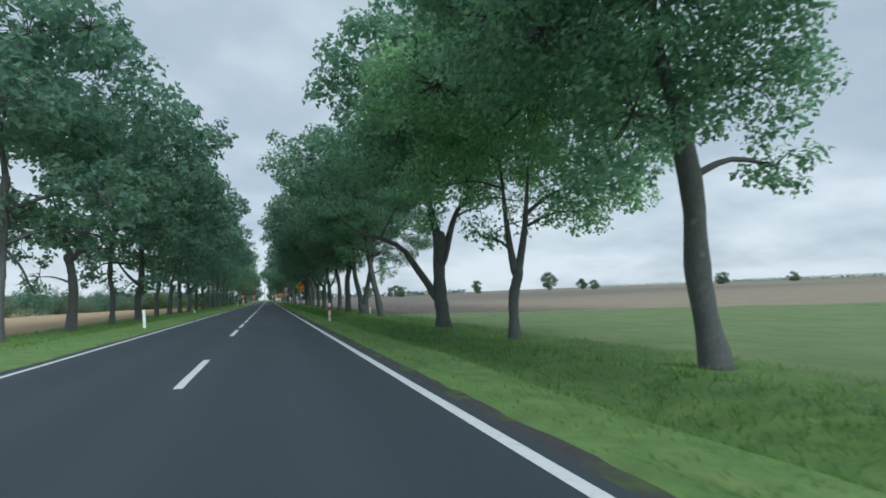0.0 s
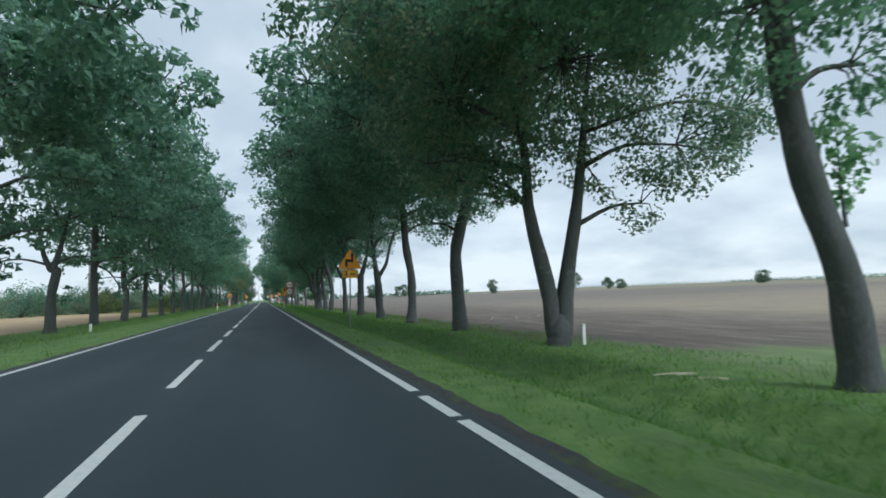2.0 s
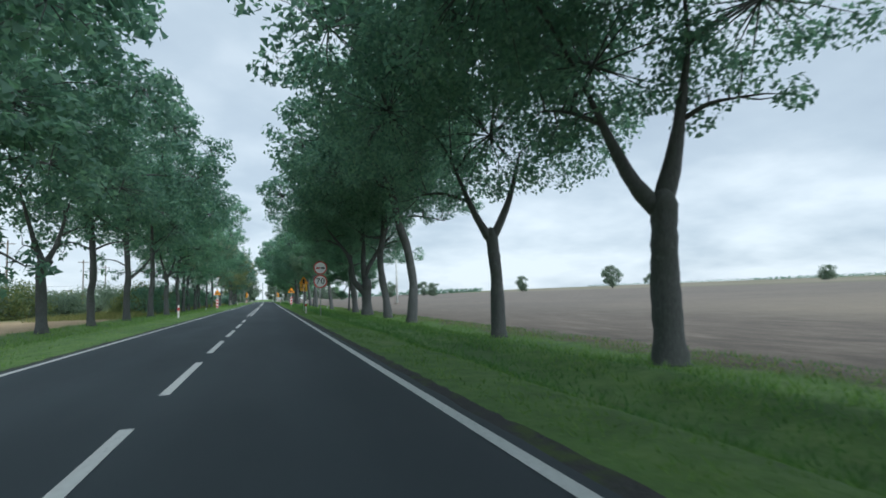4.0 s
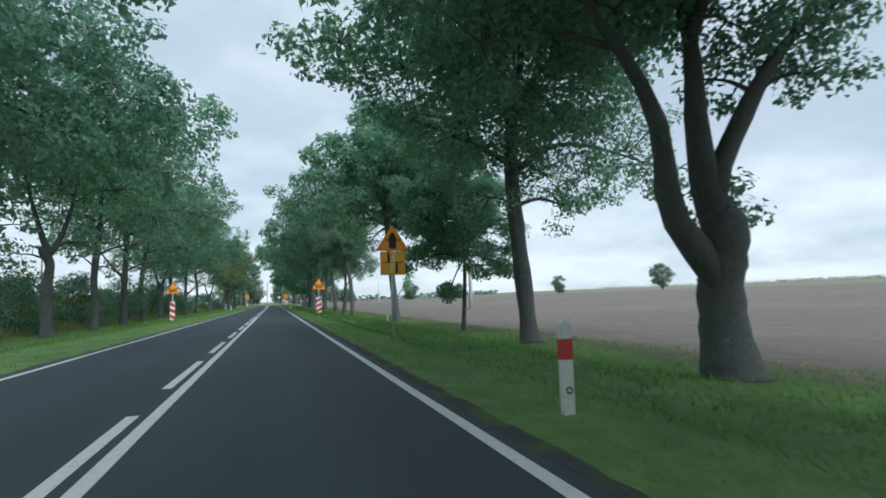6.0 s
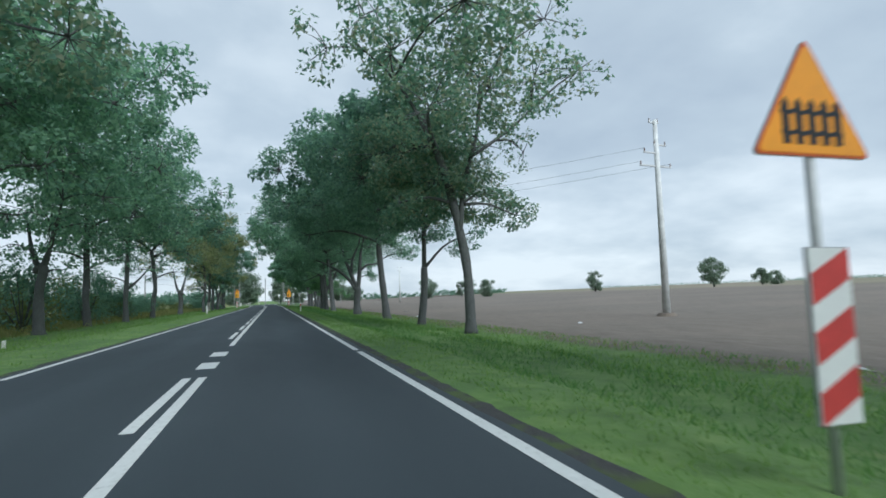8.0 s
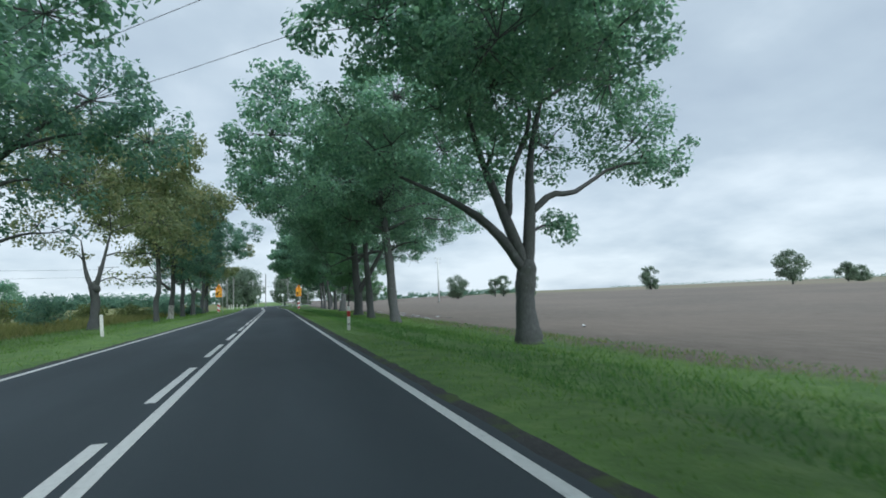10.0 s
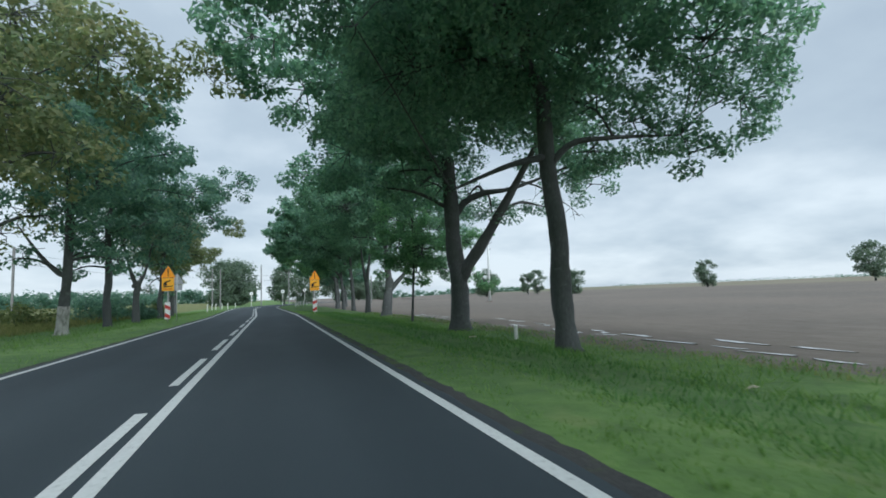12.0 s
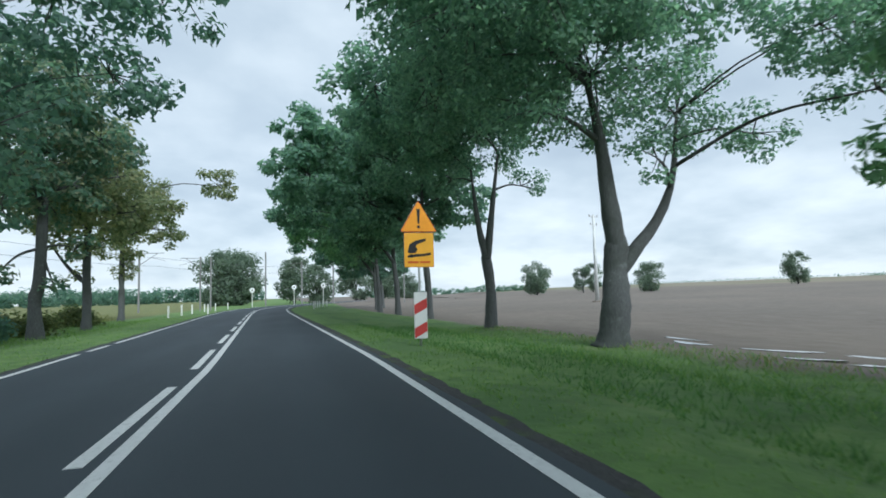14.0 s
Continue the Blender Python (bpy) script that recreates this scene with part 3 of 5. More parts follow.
    spots = crown_clumps(rng, masses)
    for p, d, r, dens, k in spots:
        a = min(boughs[k][2:], key=lambda q: (q - p).length)
        bend_p = a.lerp(p, 0.55) + Vector((rng.uniform(-0.12, 0.12), rng.uniform(-0.12, 0.12), rng.uniform(-0.05, 0.2)))
        add(*tube([a, bend_p, p], [0.034, 0.022, 0.008], 3))
    tagged(link_part("branchwork", mesh_of("branchwork", verts, faces, BARK, True), ob), "bare grey boughs and fine twigs inside the crown", kind="stuff")
    quads = clump_leaves(nrng, spots, leaves, fine, coarse, turn_at)
    link_part("crown", quad_mesh("crown", quads, LEAF[leaf]), ob)
    for sx, sy, sz in shoots:
        c = np.array([(sx + 0.25 * math.sin(3 * k), sy + 0.25 * math.cos(5 * k), sz - 0.75 + 0.3 * k) for k in range(6)])
        tagged(link_part("side_shoot", quad_mesh("side_shoot", leaf_cloud(nrng, c, np.full(6, 0.42), 300, 0.2), LEAF[2]), ob), "leafy shoots sprouting beside the trunk", kind="stuff")
        v, f = tube([(sx * 0.2, sy * 0.2, sz - 1.2), (sx * 0.8, sy, sz - 0.5), (sx, sy, sz + 0.7)], [0.04, 0.025, 0.008], 5)
        link_part("twig", mesh_of("twig", v, f, BARK), ob)
    return ob


def far_tree(x, y, height, wide, seed, leaf=1, name="tree", label="", leaves=1600, trunk=True, low=0.22):
    """A tree or bush far off: short trunk with a few limbs and a rounded, uneven crown."""
    rng = random.Random(seed)
    nrng = np.random.default_rng(seed)
    ob = empty(name, x, y, ground_z(x, y) - 0.1)
    centres, radii = [], []
    foot = height * (low if trunk else 0.06)
    for k in range(26):
        u = rng.uniform(-1, 1)
        a = rng.uniform(0, 6.28)
        w = wide / 2 * math.sqrt(1 - min(abs(u) ** 2.2, 1)) * rng.uniform(0.3, 0.95)
        centres.append(Vector((math.cos(a) * w, math.sin(a) * w, foot + (height - foot) * (0.5 + 0.46 * u))))
        radii.append(wide * rng.uniform(0.15, 0.25))
    verts, faces = [], []
    r = max(0.06, height * 0.022)
    if trunk:
        v, f = tube([(0, 0, 0), (0.02 * height, 0, foot), (0, 0.02 * height, height * 0.6)], [r * 1.3, r, r * 0.3], 8)
        verts, faces = list(v), list(f)
    for c in centres[:10]:
        v, f = tube([(0, 0, foot * 0.8 if trunk else 0.0), Vector(c) * 0.6 + Vector((0, 0, foot * 0.2)), c], [r * 0.5, r * 0.3, 0.02], 5)
        faces += [tuple(q + len(verts) for q in ff) for ff in f]
        verts += v
    link_part("trunk" if trunk else "stem", mesh_of("trunk", verts, faces, BARK, True), ob)
    size = (0.30 if not trunk else 0.42) * max(0.8, wide / 7)
    quads = leaf_cloud(nrng, np.array([tuple(c) for c in centres]), np.array(radii), leaves, size, lean=True)
    quads[:, :, 2] = np.maximum(quads[:, :, 2], 0.02)
    link_part("crown" if trunk else "foliage", quad_mesh("crown", quads, SHRUB_LEAF if leaf is None else HAZED_LEAF if leaf < 0 else LEAF[leaf]), ob)
    tagged(ob, label or ("small rounded field tree far out in the ploughed land" if trunk else "dense dark green shrub behind the roadside trees"), "tree" if trunk else "shrub", "field trees" if trunk else "shrubs")
    return ob


def dead_branch(ob, start, end, seed):
    """A leafless bough with drooping side twigs."""
    rng = random.Random(seed)
    line = bow(start, end, 0.35, 7, rng, 0.08)
    v, f = tube(line, [0.06 * (1 - 0.11 * q) for q in range(8)], 6)
    bough = link_part("dead_bough", mesh_of("dead_bough", v, f, BARK, True), ob, "bare dead bough with drooping twigs")
    for q in range(16):
        p = line[2 + q % 6]
        d = Vector((rng.uniform(-0.8, 0.8), rng.uniform(-0.5, 0.9), rng.uniform(-0.9, 0.3)))
        v, f = tube([p, p + d * 0.5 + Vector((0, 0, 0.12)), p + d + Vector((0, 0, -0.12))], [0.018, 0.012, 0.005], 4)
        link_part("twig", mesh_of("twig", v, f, BARK), bough)


# ---- the right-hand row, tree by tree: trunk, crown masses, low limbs ----
tree(9.4, 1.0, ((9.4, 4.0),), 0.55, ((9.4, 8.5, 4.0), (9.0, 12.0, 3.5), (6.5, 9.0, 2.6)), leaves=5000, seed=101)
tree(9.4, 11.2, ((9.2, 1.5), (9.0, 3.2), (8.7, 5.2)), 0.58,
     ((8.8, 8.6, 3.6), (11.0, 6.2, 1.8, 0.2), (11.6, 4.1, 1.1, 0.0), (7.2, 4.9, 2.0), (6.0, 7.2, 2.2), (10.8, 9.4, 2.2), (8.2, 12.5, 3.6), (5.4, 11.0, 2.4)), seed=102)
tree(9.2, 20.72, ((9.25, 1.0), (9.4, 2.0)), 0.42,
     ((9.8, 8.8, 3.8), (13.2, 5.6, 2.3), (15.3, 8.0, 2.2), (7.0, 5.6, 2.0), (9.4, 4.0, 1.2, 0.3, 0.5), (11.6, 4.4, 1.4, None, 0.7), (6.6, 9.6, 3.0), (10.0, 13.0, 3.8), (8.0, 3.4, 0.8, 0.0, 0.5)),
     ((((9.35, 1.8), (9.1, 3.8), (9.0, 6.5)), 0.3, 0.72), (((9.4, 1.8), (9.75, 3.8), (9.95, 6.5)), -0.3, 0.78)), leaf=2, leaves=37000, seed=103, dx=-0.15)
tree(9.15, 29.66, ((9.1, 0.3), (8.98, 1.3), (9.03, 3.0), (9.12, 4.4)), 0.76,
     ((9.2, 9.4, 3.4), (6.6, 5.8, 1.5, 0.4), (4.4, 6.6, 2.0, 0.6), (2.2, 8.6, 2.2, 0.8), (7.6, 7.8, 2.0, 1.0), (12.4, 8.8, 2.6), (11.7, 6.0, 1.2, -0.4), (13.6, 6.4, 1.1, -0.8), (6.0, 12.4, 3.6), (11.4, 13.0, 3.8), (8.6, 16.0, 3.4), (15.0, 9.8, 1.8, -1.5), (8.4, 5.4, 1.0, 1.2)),
     ((((8.8, 0.9), (8.54, 1.45), (8.28, 1.95), (7.7, 2.75), (7.3, 3.35), (6.9, 3.85), (6.1, 4.25), (5.1, 4.5), (4.2, 4.9), (3.0, 6.2)), 0.3, 0.54), (((9.0, 2.8), (8.95, 4.5), (8.72, 5.56), (8.6, 6.7), (8.4, 8.8)), 0.5, 0.74), (((9.25, 2.8), (9.6, 4.4), (9.95, 5.5), (10.35, 6.2), (11.2, 6.9), (12.6, 7.8)), -0.2, 0.50)), leaves=39000, seed=104, label="roadside tree with a long low limb reaching over the verge", dx=-0.1)
tree(9.75, 49.04, ((9.4, 1.2), (9.0, 3.0), (8.7, 5.0), (8.4, 7.4)), 0.57,
     ((9.0, 9.4, 3.8), (12.6, 9.0, 2.2), (13.6, 6.9, 0.9, -0.8), (10.6, 5.2, 1.1, 0.0), (15.0, 11.6, 2.0), (5.2, 8.8, 3.0), (2.8, 11.8, 2.3), (6.6, 13.0, 3.8), (12.0, 13.8, 3.6), (7.2, 5.4, 1.7)),
     ((((8.5, 6.8), (10.6, 8.6), (12.6, 8.4), (13.8, 7.0)), -0.8, 0.3),), leaves=34000, seed=105, dx=-0.2, shoots=((0.1, 0.1, 4.0),))
tree(9.7, 58.76, ((9.73, 0.0), (9.75, 0.35)), 0.66,
     ((9.8, 9.0, 3.8), (13.8, 6.2, 2.1, -1.5), (13.0, 4.3, 1.1, -0.5), (16.4, 7.6, 2.2, -1.8), (6.4, 8.2, 3.2), (2.8, 10.4, 2.4), (7.8, 5.6, 1.4), (6.0, 6.0, 1.5, 0.8), (7.4, 5.7, 1.3, 2.4), (6.4, 5.0, 1.0, 0.3), (5.3, 5.5, 1.0, 0.2), (7.1, 5.0, 0.9, -0.4), (7.0, 13.2, 3.8), (12.4, 13.0, 3.8), (11.8, 5.6, 1.0)),
     ((((9.55, -0.55), (9.5, 0.9), (9.2, 2.4), (8.85, 4.2), (8.8, 6.6), (8.0, 9.4)), 0.3, 0.96), (((9.93, -0.55), (10.0, 0.9), (10.28, 2.6), (10.62, 4.4), (10.95, 6.8), (11.3, 9.6)), -0.3, 0.94)), leaf=4, leaves=42000, seed=106, label="roadside tree with two stems rising from one base", dx=-0.2)
tree(9.4, 67.72, ((9.3, 1.5), (9.3, 3.4), (9.5, 4.6), (10.1, 6.6), (10.5, 8.2)), 0.68,
     ((7.8, 7.4, 2.9), (11.6, 6.3, 1.2, 0.0), (8.2, 4.9, 1.2), (4.6, 9.4, 2.9), (2.2, 11.8, 2.3), (9.4, 12.0, 3.8), (12.8, 11.4, 2.4), (6.0, 13.6, 3.8), (12.2, 9.4, 1.4, -1.0)),
     ((((10.3, 7.4), (11.2, 8.8), (12.4, 10.6)), -0.5, 0.5), (((10.2, 7.0), (9.3, 8.2), (7.6, 9.4)), 0.4, 0.5)), leaf=1, leaves=29000, seed=107, dx=-0.1)
g_tree = tree(9.25, 77.24, ((9.34, 0.4), (9.32, 1.4), (9.24, 2.8), (9.09, 4.0), (8.91, 5.1), (8.85, 6.4), (8.7, 8.2)), 0.60,
     ((9.8, 8.8, 3.2), (13.4, 7.4, 1.9), (11.9, 6.2, 1.3), (6.2, 9.2, 3.0), (1.6, 11.0, 2.5), (3.6, 12.8, 3.0), (8.6, 13.2, 4.0), (12.8, 11.4, 2.7), (8.2, 6.4, 1.0), (16.6, 10.8, 1.4, -0.4), (15.0, 8.0, 1.2)), leaf=1, leaves=31000, seed=108, dx=0.1)
dead_branch(g_tree, (3.4, 0.0, 10.6), (7.4, -0.3, 9.9), 905)
tree(9.1, 86.25, ((8.98, 1.0), (8.87, 2.2), (8.8, 3.2)), 0.66,
     ((8.4, 8.2, 2.8), (3.8, 12.6, 2.3), (0.8, 12.7, 2.2), (6.6, 12.2, 3.4), (12.6, 7.3, 1.4), (13.4, 6.6, 0.9), (11.6, 11.4, 3.4), (4.2, 15.2, 3.2), (9.0, 15.6, 3.8), (7.6, 4.6, 1.2)),
     ((((8.8, 2.9), (8.65, 4.2), (8.5, 5.4), (8.3, 8.4)), 0.3, 0.66), (((8.85, 2.7), (9.2, 3.3), (9.58, 4.0), (10.03, 5.9), (10.7, 7.6)), -0.4, 0.54), (((8.55, 5.0), (8.85, 5.8), (9.5, 6.3), (11.0, 6.8)), -0.3, 0.36)), leaf=1, leaves=32000, seed=109, label="roadside tree forking into two stems above a bare trunk", dx=0.1)
tree(9.1, 94.74, ((9.1, 1.6), (9.1, 3.2)), 0.72,
     ((8.4, 7.2, 2.6), (4.8, 8.6, 3.2), (2.8, 11.2, 2.7), (11.6, 8.2, 2.7), (8.2, 12.2, 4.2), (11.6, 13.2, 3.6), (5.4, 14.8, 3.6), (10.6, 5.6, 1.3), (6.6, 5.6, 1.5)),
     ((((9.1, 3.0), (8.3, 4.0), (7.4, 6.0)), 0.3, 0.66), (((9.1, 3.0), (9.6, 4.8), (10.0, 7.2)), -0.3, 0.70)), leaf=1, leaves=30000, seed=110, dx=-0.1)
tree(8.9, 104.3, ((8.8, 2.0), (8.7, 3.6)), 0.56,
     ((8.4, 7.4, 3.0), (4.4, 8.2, 3.0), (2.2, 11.2, 2.8), (11.6, 8.0, 2.6), (8.0, 12.4, 4.2), (4.8, 14.4, 3.6), (11.0, 13.2, 3.6), (6.2, 5.4, 1.5)),
     ((((8.7, 3.3), (8.0, 4.6), (7.2, 6.6)), 0.3, 0.66), (((8.7, 3.3), (9.5, 5.0), (10.0, 7.0)), -0.3, 0.66)), leaf=1, leaves=30000, seed=111)
tree(8.9, 118.2, ((9.0, 1.0), (9.1, 2.2), (8.7, 4.4), (8.2, 5.8), (7.8, 8.0)), 0.62,
     ((8.4, 9.6, 3.2), (4.6, 9.4, 3.0), (2.2, 11.4, 2.6), (11.6, 10.0, 2.8), (7.8, 13.2, 4.2), (11.2, 14.0, 3.4), (4.6, 14.6, 3.4)), leaf=1, leaves=28000, seed=112)
tree(8.9, 126.2, ((8.75, 1.0), (8.55, 2.2), (8.3, 4.2), (8.6, 6.0), (8.8, 8.0)), 0.60,
     ((9.2, 9.6, 3.0), (13.4, 7.5, 1.4, -0.5, 0.8), (12.0, 8.8, 2.0), (15.0, 9.4, 1.9, -1.0), (9.9, 5.6, 0.8, 0.0), (6.2, 8.8, 2.7), (3.4, 10.6, 2.5), (8.0, 13.4, 4.0), (12.4, 13.0, 3.2), (7.0, 6.4, 0.9)),
     ((((8.4, 5.0), (8.9, 6.6), (9.6, 8.4)), -0.2, 0.66), (((8.5, 5.9), (7.2, 6.0), (5.6, 7.2)), 0.2, 0.4), (((8.9, 7.4), (11.4, 7.6), (13.6, 7.2)), -0.6, 0.34)), leaf=1, leaves=34000, seed=113, dx=0.2)
tree(9.1, 134.46, ((9.08, 0.8), (9.05, 1.7), (9.1, 2.4)), 0.98,
     ((8.0, 9.6, 3.2), (4.8, 9.4, 2.8), (1.6, 10.4, 2.3), (11.6, 8.2, 1.9), (11.3, 5.8, 0.7), (10.6, 9.8, 2.4), (6.0, 13.4, 4.0), (11.2, 13.4, 3.6), (4.6, 6.6, 1.5), (9.7, 3.2, 0.8, 0.4, 0.8), (10.0, 7.2, 1.4, 0.3), (11.7, 6.9, 1.2, -0.2), (8.3, 7.3, 1.2, 0.2), (9.6, 5.9, 0.8, 0.5, 0.8), (7.0, 7.0, 1.2, 0.2)),
     ((((9.0, 1.1), (8.72, 1.75), (8.0, 2.5), (7.72, 3.4), (7.65, 4.3), (7.15, 5.4), (6.4, 6.3), (5.4, 7.6)), -0.3, 0.64), (((9.1, 1.8), (9.05, 2.6), (8.88, 3.5), (8.82, 4.9), (8.88, 6.6), (8.4, 8.8)), 0.3, 0.78), (((8.95, 3.0), (9.2, 3.8), (9.85, 4.9), (10.5, 5.9), (11.5, 7.0), (12.6, 8.4)), -0.3, 0.50), (((8.6, 6.4), (9.3, 7.8), (9.6, 9.4)), 0.2, 0.34)), leaf=1, leaves=42000, seed=114, label="stout roadside tree with three heavy limbs from a short trunk", dx=-0.2)
tree(9.3, 144.1, ((9.2, 1.2), (8.9, 3.2), (8.75, 6.0), (9.0, 8.6)), 0.66,
     ((9.0, 8.8, 3.6), (13.4, 6.8, 2.0, -0.8), (15.6, 6.1, 1.5, -1.2), (11.4, 4.9, 1.2), (11.4, 6.4, 1.6, 2.2), (13.2, 6.2, 1.5, 2.8), (14.8, 6.4, 1.3, 2.6), (10.4, 7.0, 1.4, 1.6), (6.2, 7.2, 2.2), (4.6, 9.4, 2.6), (2.2, 9.6, 1.9), (12.6, 9.8, 2.6), (8.4, 13.2, 4.0), (7.8, 4.9, 1.2), (12.4, 13.0, 3.0)),
     ((((8.8, 5.8), (10.4, 6.9), (12.0, 6.9), (14.4, 6.2)), -1.0, 0.34), (((8.8, 6.2), (7.2, 7.0), (5.2, 7.8)), 0.5, 0.34)), leaves=41000, seed=115)
tree(9.2, 166.2, ((9.0, 1.5), (8.75, 3.6), (8.6, 6.4), (8.6, 9.6), (8.8, 12.5)), 0.52,
     ((8.8, 10.4, 3.2), (13.2, 9.4, 2.4), (12.6, 5.8, 1.6), (14.0, 4.9, 0.9), (13.0, 7.4, 2.0, -0.6), (14.8, 7.0, 1.7, -1.2), (15.2, 9.4, 1.9, -1.6), (14.4, 12.0, 2.2, -1.6), (5.6, 7.2, 2.0), (3.2, 9.2, 2.3), (1.0, 8.6, 1.3), (5.2, 12.0, 2.8), (12.0, 13.2, 2.8), (8.6, 15.0, 3.0), (7.2, 5.4, 1.0, None, 0.7), (10.6, 7.2, 1.6, None, 0.8), (11.6, 7.8, 1.7, None, 0.9)),
     ((((8.6, 7.2), (10.4, 8.6), (12.8, 10.0)), -0.5, 0.3), (((8.65, 7.6), (6.4, 8.4), (3.8, 9.6)), 0.4, 0.3)), leaves=54000, seed=116, dx=-0.05, shoots=((0.9, 0.0, 3.4),))
tree(8.6, 187.8, ((8.5, 1.5), (8.4, 3.0), (8.2, 4.4), (7.4, 7.2), (6.4, 9.6)), 0.48,
     ((7.6, 6.8, 2.6, None, 1.7), (9.8, 6.2, 1.9, None, 1.7), (5.8, 8.2, 2.1, None, 1.6), (10.6, 4.9, 1.0, None, 1.5), (5.4, 5.6, 1.4, None, 1.5), (9.6, 8.6, 1.5, None, 0.5), (12.4, 8.7, 1.4, None, 0.45), (5.0, 12.6, 2.2, None, 0.6), (2.2, 13.0, 1.8, None, 0.6), (8.4, 12.4, 2.4, None, 0.6), (12.0, 11.8, 2.0, None, 0.6), (15.4, 13.0, 1.9, None, 0.6), (8.8, 15.8, 2.6, None, 0.6), (13.4, 15.6, 1.8, None, 0.6), (4.6, 15.4, 2.0, None, 0.6)),
     ((((8.2, 4.2), (8.5, 6.5), (9.4, 9.6), (9.6, 13.0)), 0.4, 0.56), (((8.8, 7.8), (11.0, 9.4), (13.4, 11.6), (15.6, 13.2)), -0.5, 0.34), (((6.6, 9.2), (5.2, 11.4), (3.0, 13.4)), 0.3, 0.34), (((9.5, 11.0), (11.0, 13.6), (13.2, 15.4)), 0.3, 0.28)), leaf=4, leaves=27000, seed=117, dx=0.2, coarse=0.26,
     label="half-bare roadside tree with a thin crown of light green leaves")
tree(8.9, 197.0, ((9.1, 1.6), (9.2, 3.0)), 0.48,
     ((9.2, 6.4, 2.6), (6.6, 7.0, 2.4), (11.4, 5.0, 1.3), (4.6, 9.6, 2.6), (9.0, 10.0, 3.2), (6.6, 12.4, 2.8)), leaf=1, leaves=32000, seed=118)
tree(9.3, 209.5, ((9.0, 2.0), (8.8, 4.4), (8.6, 7.0)), 0.62,
     ((8.4, 9.0, 3.4), (4.4, 8.4, 3.0), (1.4, 9.2, 2.6), (0.6, 12.0, 2.2), (4.6, 13.2, 3.6), (8.6, 14.6, 4.0), (12.0, 10.4, 2.8), (2.8, 6.4, 1.8)), leaf=1, leaves=34000, seed=119)
tree(8.9, 223.4, ((8.85, 1.0), (8.95, 2.2)), 0.78,
     ((7.4, 8.6, 2.2, None, 0.6), (10.4, 7.0, 1.9, None, 0.55), (13.4, 7.0, 2.0, -0.6, 0.7), (15.0, 6.4, 1.1, -0.8, 0.7), (10.3, 3.8, 0.75, 0.2, 0.8), (12.8, 9.6, 2.4, None, 0.7), (4.2, 6.8, 1.8, 1.0, 0.9), (2.6, 7.4, 1.5, 1.0, 0.9), (8.0, 12.0, 3.4, None, 0.7), (12.0, 12.8, 2.8, None, 0.7), (3.8, 11.0, 2.6), (7.2, 6.0, 0.9, None, 0.5)),
     ((((8.95, 1.9), (8.2, 3.1), (7.2, 4.1), (6.1, 4.8), (4.4, 5.6)), 0.8, 0.54), (((8.9, 2.2), (8.1, 4.3), (7.4, 6.2), (6.9, 8.4)), 0.4, 0.56), (((8.95, 2.0), (9.2, 4.4), (9.4, 6.6), (10.2, 9.4)), 0.3, 0.62), (((9.2, 4.2), (10.0, 4.9), (10.9, 5.0), (12.6, 6.0), (14.8, 6.2)), -0.8, 0.32), (((8.3, 4.0), (8.4, 5.6), (9.2, 7.6), (9.0, 9.8)), -0.3, 0.36)), leaves=43000, seed=120, label="open-crowned roadside tree forking low into several limbs", coarse=0.28)
tree(8.8, 244.13, ((8.6, 1.5), (8.45, 3.6), (8.2, 5.6), (8.0, 8.0)), 0.70,
     ((8.6, 9.2, 3.6), (12.6, 6.8, 1.9), (14.8, 7.9, 1.9), (16.2, 10.6, 2.3), (10.0, 5.2, 1.3), (5.6, 6.8, 2.2), (3.2, 9.2, 2.8), (0.2, 12.4, 3.0), (0.6, 15.6, 2.6), (6.6, 13.4, 4.0), (12.6, 12.6, 3.8), (9.4, 16.6, 3.6), (16.8, 13.4, 1.8), (7.6, 5.0, 0.9)), leaves=38000, seed=121, dx=-0.28)
tree(9.05, 254.67, ((8.93, 1.2), (8.80, 3.0), (8.68, 5.0), (8.60, 7.4)), 0.64,
     ((8.2, 9.6, 3.4), (12.4, 7.0, 1.9), (15.6, 7.6, 1.7, -0.8), (13.2, 5.5, 1.0), (14.2, 9.4, 2.3), (10.8, 7.8, 1.8, 1.5), (11.8, 6.4, 1.3, 2.5), (16.6, 9.8, 1.7, -0.6), (5.0, 8.4, 2.8), (1.6, 9.4, 2.4), (-0.6, 12.2, 2.6), (6.2, 13.2, 4.0), (12.0, 12.4, 3.6), (8.6, 16.2, 3.4)),
     ((((8.6, 5.0), (9.4, 5.8), (10.6, 6.0), (13.2, 6.2)), -0.6, 0.36), (((8.6, 5.4), (7.2, 5.0), (5.4, 4.2)), -0.2, 0.34)), leaves=57000, seed=122, dx=-0.5)
